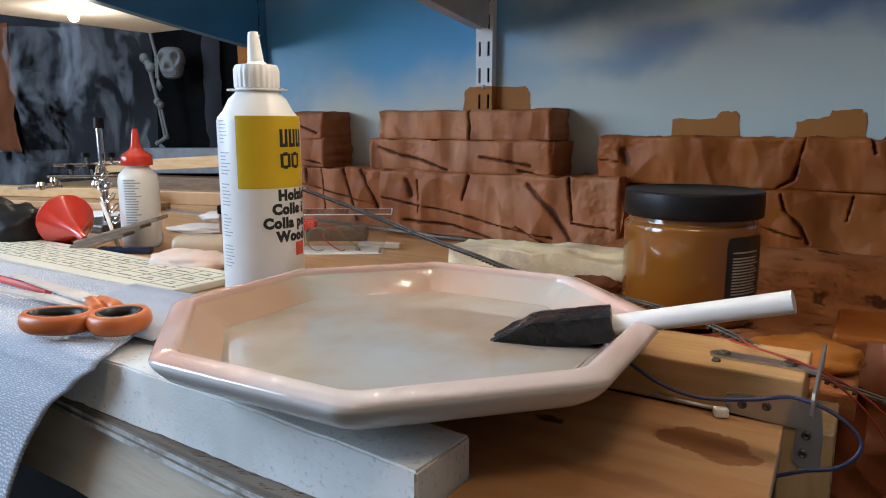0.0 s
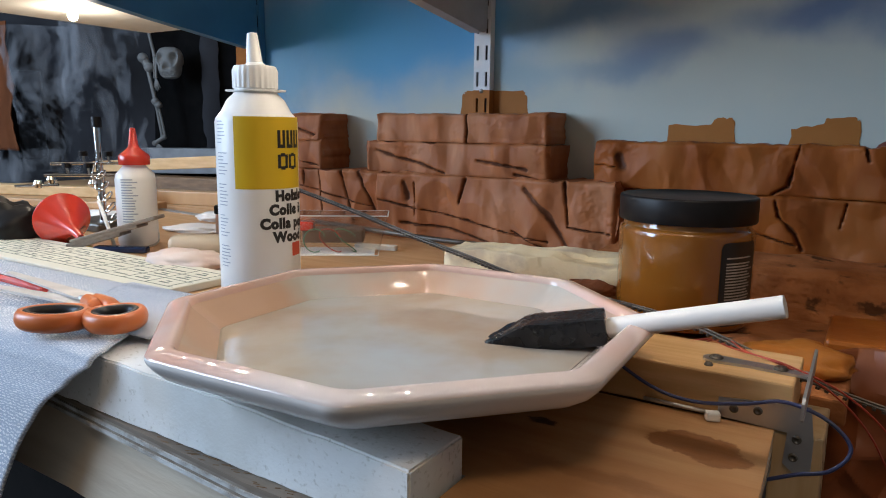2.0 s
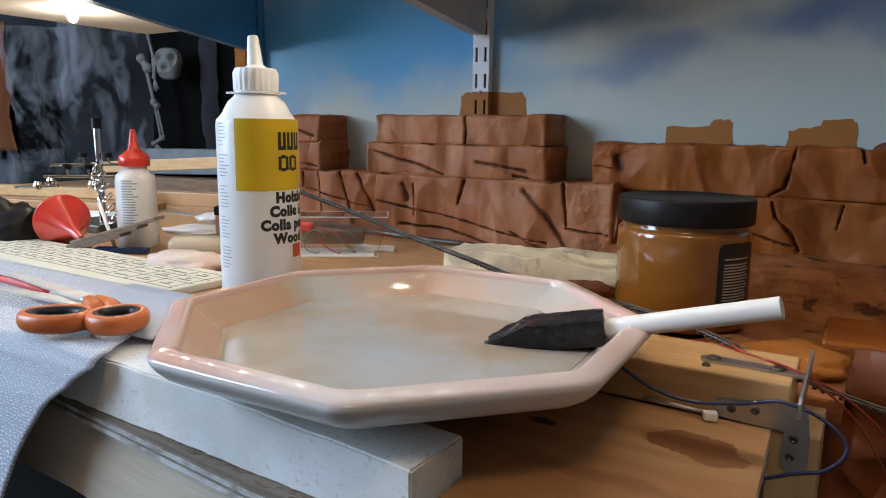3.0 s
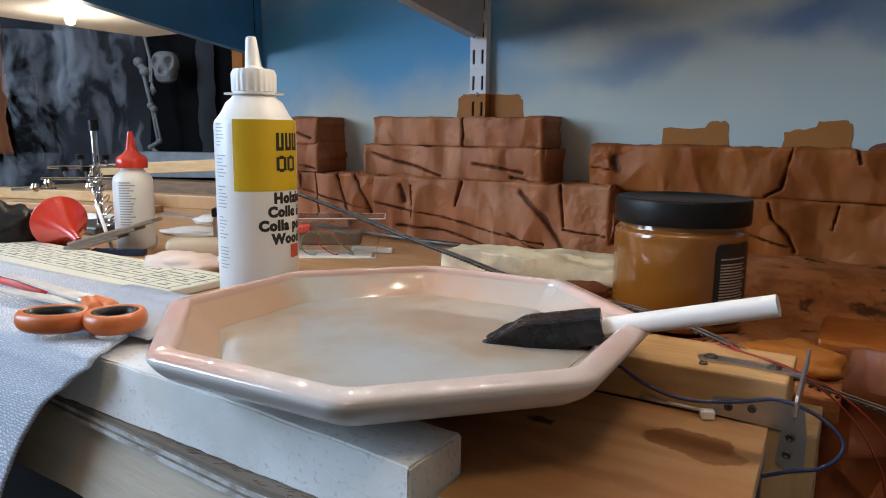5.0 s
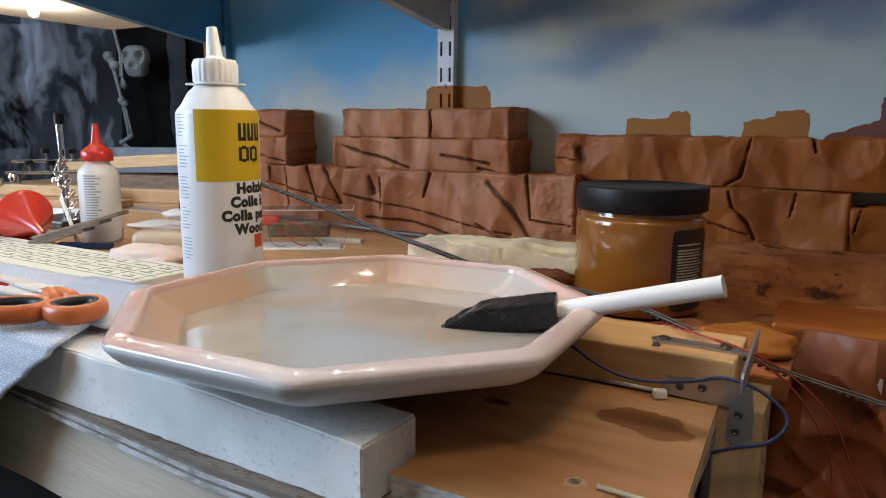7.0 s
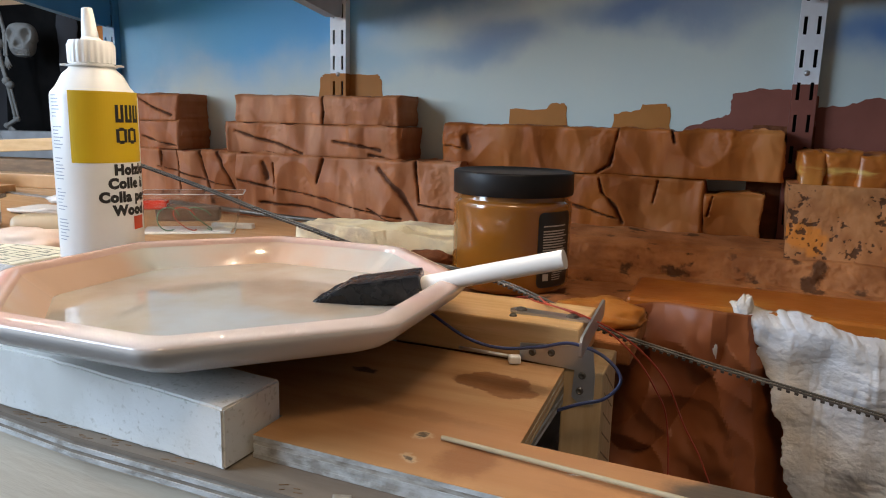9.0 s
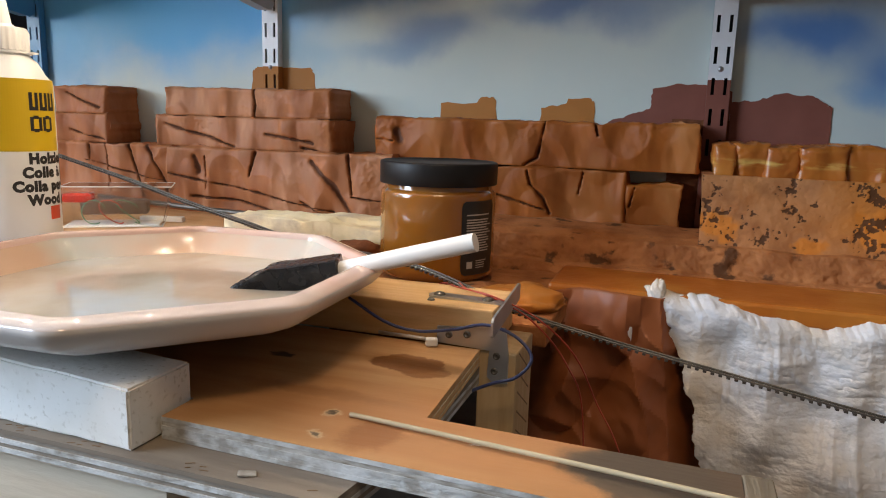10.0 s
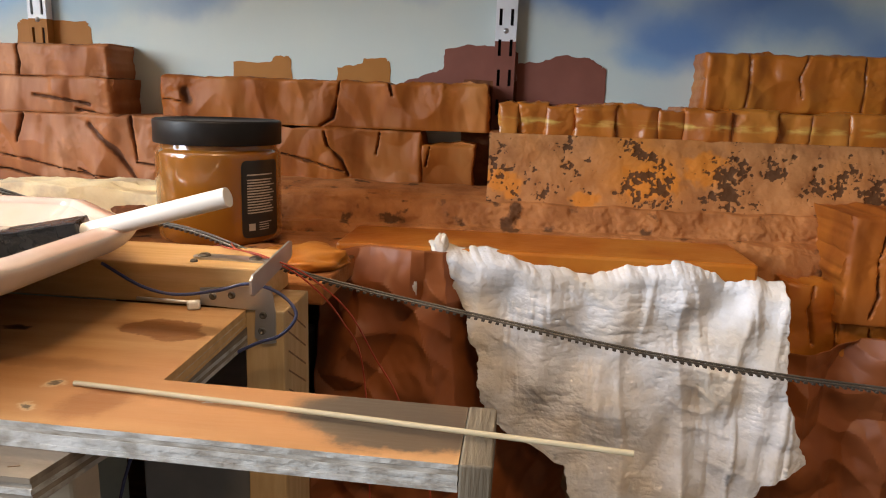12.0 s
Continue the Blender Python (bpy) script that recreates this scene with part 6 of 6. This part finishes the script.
# ---- front corner of the scenery ----
RC = "orange-brown rock block at the layout corner"
rock("rock_block", 0.419, 0.60, -0.027, 0.068, 0.610, 0.70, 91, [([(0.447, 0.06), (0.444, 0.03), (0.448, 0.0), (0.443, -0.02)], 0.0016), ([(0.473, 0.06), (0.468, -0.02)], 0.0014)], M_ROCK_D, label=RC, cols=0.06)
rock("rock_block", 0.378, 0.432, -0.067, 0.004, 0.622, 0.70, 92, [([(0.402, 0.0), (0.398, -0.02), (0.404, -0.05)], 0.0016)], M_ORANGE, label=RC, cols=0.07, rough=0.005, lean=0.12)
rock("rock_block", 0.424, 0.60, -0.070, -0.0265, 0.614, 0.70, 93, [([(0.45, -0.03), (0.454, -0.06)], 0.0014)], M_ORANGE, label=RC, cols=0.07, rough=0.006)
# frame under the scenery that carries it
tagged(part("carcass_board", box(-0.28, 1.2, 0.662, 0.798, -0.60, -0.021), M_OLDWOOD), "dark wooden board carrying the scenery", "board")
tagged(part("lower_shelf", box(-1.0, 1.2, 0.30, 0.66, -0.36, -0.34), M_OLDWOOD), "dark lower shelf inside the bench", "shelf")
tagged(part("grey_box", box(-0.13, -0.045, 0.44, 0.60, -0.33, -0.055, 0.003), mat("grey_card", (0.25, 0.26, 0.28), rough=0.7)), "grey cardboard box under the deck", "box")

# ---- back of the room ----
B0, BD = Vector((-2.555, 1.292, 0)), Vector((0.860, 0.508, 0)).normalized()
BN = Vector((BD.y, -BD.x, 0))


def bg(a, b, d=0.0):
    """A place on the hung backdrop: a along it, b its height, d in front of it."""
    return B0 + BD * a + BN * d + Vector((0, 0, b))


def hanging(name, a0, a1, b0, b1, d, amp, fold, seed, material, label, cat, nx=60, nv=30, edge=0.0):
    def fn(u, v):
        a, b = a0 + (a1 - a0) * u, b1 + (b0 - b1) * v
        a += edge * nz(0, 0, b, 5, seed) * (2 * u - 1)
        return bg(a, b, d + amp * math.sin(a * fold + 2 * nz(a, 0, b * 0.3, 3, seed)) + amp * nz(a, 0, b, 4, seed + 1))
    ob = finish(name, sheet(nx, nv, fn), material, smooth=True)
    sd = ob.modifiers.new("thick", "SOLIDIFY")
    sd.thickness = 0.004
    return tagged(ob, label, cat)


tagged(hanging("backdrop", -0.42, 1.9, -0.84, 1.55, -0.12, 0.015, 9, 1, M_DARK, "dark grey cloth hung as a backdrop", "cloth", 120, 30), kind="structure")
hanging("black_cloth", 0.475, 0.90, -0.6, 0.62, -0.06, 0.012, 22, 2, M_BLACK, "black cloth hanging behind the skeleton", "cloth", 80, 40)
hanging("grey_cloth", 0.66, 0.72, 0.10, 0.50, -0.035, 0.008, 50, 5, M_DARK, "dark grey cloth strip", "cloth", 20, 40, 0.02)
hanging("orange_curtain", -0.35, 0.045, 0.09, 0.52, 0.0, 0.02, 38, 3, mat("orange_cloth", (0.27, 0.085, 0.025), (0.20, 0.062, 0.018), 8, 0.85), "dark orange cloth curtain, gathered", "curtain", 50, 40, 0.03)
hanging("black_cloth", 0.03, 0.10, 0.06, 0.36, -0.01, 0.012, 40, 4, M_BLACK, "black cloth beside the orange curtain", "cloth", 20, 40, 0.03)
tagged(part("orange_board", box(-0.02, 0.03, -0.02, 0.02, 0.36, 0.50, m=Matrix.Translation(bg(0.812, 0, -0.03))), mat("orange_paint", (0.60, 0.20, 0.03), rough=0.6)), "narrow orange board at the backdrop's edge", "board")
m = Matrix.Translation(bg(0.6, 0, 0.02)) @ Matrix(((BD.x, -BN.x, 0, 0), (BD.y, -BN.y, 0, 0), (0, 0, 1, 0), (0, 0, 0, 1)))
tagged(part("white_ledge", box(-0.13, 0.28, -0.03, 0.05, 0.02, 0.105, 0.003, m=m), mat("grey_white_paint", (0.55, 0.56, 0.58), rough=0.6)), "greyish white ledge below the backdrop", "ledge")


def gauze():
    m = bpy.data.materials.new("spider_gauze")
    m.use_nodes = True
    n, l = m.node_tree.nodes, m.node_tree.links
    b = n["Principled BSDF"]
    b.inputs["Base Color"].default_value = (0.52, 0.53, 0.56, 1)
    b.inputs["Roughness"].default_value = 1
    tc = n.new("ShaderNodeTexCoord")
    mp = n.new("ShaderNodeMapping")
    mp.inputs["Scale"].default_value = (1.0, 1.0, 0.55)
    nt = n.new("ShaderNodeTexNoise")
    nt.inputs["Scale"].default_value, nt.inputs["Detail"].default_value, nt.inputs["Distortion"].default_value = 7, 12, 0.5
    nt.inputs["Roughness"].default_value = 0.72
    l.new(tc.outputs["Object"], mp.inputs[0])
    l.new(mp.outputs[0], nt.inputs["Vector"])
    mr = n.new("ShaderNodeMapRange")
    mr.inputs[1].default_value, mr.inputs[2].default_value, mr.inputs[4].default_value = 0.46, 0.76, 0.6
    l.new(nt.outputs["Fac"], mr.inputs[0])
    l.new(mr.outputs[0], b.inputs["Alpha"])
    return m


M_GAUZE = gauze()
hanging("gauze", 0.20, 0.49, 0.04, 0.64, 0.03, 0.02, 30, 11, M_GAUZE, "torn grey spider-web gauze hanging", "gauze", 80, 80, 0.05)
hanging("gauze", 0.05, 0.30, 0.02, 0.50, 0.05, 0.02, 26, 12, M_GAUZE, "torn grey spider-web gauze hanging", "gauze", 80, 80, 0.06)
hanging("gauze", -0.30, 0.26, -0.10, 0.10, 0.07, 0.03, 20, 13, M_GAUZE, "heap of torn grey spider-web gauze", "gauze", 60, 20, 0.05)


# halloween ornaments, plain shapes
def ornament():
    bm = bmesh.new()
    P = lambda x, y, d=0.03: bg(x * 0.00189, 0.60 - 0.00187 * y, d)
    # arm, pelvis, thigh, shin of two bones, foot
    for a, b, r in (((266, 20), (270, 57), 0.0045), ((270, 57), (279, 102), 0.0055), ((278, 102), (277, 139), 0.004), ((281, 102), (280, 139), 0.0035), ((258, 106), (268, 122), 0.013),
                    ((264, 118), (276, 180), 0.0065), ((276, 182), (281, 188), 0.010), ((277, 188), (285, 243), 0.005), ((281, 188), (290, 242), 0.004), ((288, 245), (271, 256), 0.007)):
        p, q = P(*a), P(*b)
        tube([p, p.lerp(q, 0.1), p.lerp(q, 0.25), p.lerp(q, 0.75), p.lerp(q, 0.9), q], r, 8, bm)
        for e in (p, q):
            bmesh.ops.create_icosphere(bm, subdivisions=2, radius=r * 1.35, matrix=Matrix.Translation(e))
    for k in range(5):
        tube([P(279, 140), P(276 + 2.6 * k, 164 - abs(k - 2) * 3)], 0.0022, 6, bm)
        tube([P(276, 258), P(268 + 9 * k, 290 - abs(k - 2) * 4)], 0.0035, 6, bm)
    mt = mat("grey_bone_plastic", (0.34, 0.335, 0.32), (0.27, 0.265, 0.25), 20, 0.6, 0.2)
    tagged(part("skeleton_ornament", bm, mt, smooth=True), "grey plastic skeleton ornament on black cloth", "ornament")
    bm = bmesh.new()
    bmesh.ops.create_icosphere(bm, subdivisions=5, radius=1)
    for v in bm.verts:
        x, y, z = v.co
        w = 0.044
        d = 0.0
        for ex in (-0.38, 0.38):
            d += 0.75 * max(0, 1 - math.hypot(x - ex, (z - 0.22)) / 0.34)
        d += 0.6 * max(0, 1 - math.hypot(x, (z + 0.18)) / 0.22)
        d += 0.22 * (abs((x * 7) % 1 - 0.5) < 0.2) * (-0.8 < z < -0.45)
        x, z = math.copysign(abs(x) ** 0.65, x), math.copysign(abs(z) ** 0.7, z)
        v.co = Vector((x * w * (1.0 if z > -0.1 else 0.86), (y * 0.035 + (0.035 * d if y < 0 else 0)), z * 0.052))
    c = bg(0.582, 0.385, 0.04)
    bmesh.ops.transform(bm, matrix=Matrix.Translation(c) @ Matrix(((BD.x, -BN.x, 0, 0), (BD.y, -BN.y, 0, 0), (0, 0, 1, 0), (0, 0, 0, 1))), verts=bm.verts)
    tagged(part("mask_ornament", bm, mt, smooth=True), "grey plastic mask ornament hanging on black cloth", "ornament")


ornament()

# ---- lamps that show ----
def strip():
    th = empty("diode_strip", 0, 0.4638, 0.390)
    part("tape", box(-0.85, -0.02, -0.0012, -0.0002, -0.006, 0.006), M_SHELF, th)
    g = glow("diode", (1.0, 0.80, 0.56), 1900)
    bm = box(-0.0012, 0.0012, -0.0036, -0.0013, -0.0040, 0.0040, 0.0006)
    me = bpy.data.meshes.new("diode")
    bm.to_mesh(me)
    bm.free()
    me.materials.append(g)
    for k in range(17):
        ob = new("diode", me)
        ob.parent = th
        ob.location = (-0.83 + k * 0.0495, 0, 0)
    return tagged(th, "strip of small warm white diodes on the shelf trim", "light strip")


strip()
bl = tagged(part("lamp_bulb", lathe([(0, -0.007), (0.005, -0.005), (0.007, 0), (0.006, 0.006), (0.004, 0.010), (0, 0.010)], 20, m=pose(-0.965, 0.583, 0.3275)), glow("warm_bulb", (1.0, 0.80, 0.52), 40), smooth=True), "small warm lamp bulb under the white shelf", "lamp")
pl = bpy.data.lights.new("bulb_light", "POINT")
pl.energy, pl.color, pl.shadow_soft_size = 0.7, (1.0, 0.80, 0.55), 0.02
new("bulb_light", pl).location = (-0.965, 0.583, 0.312)
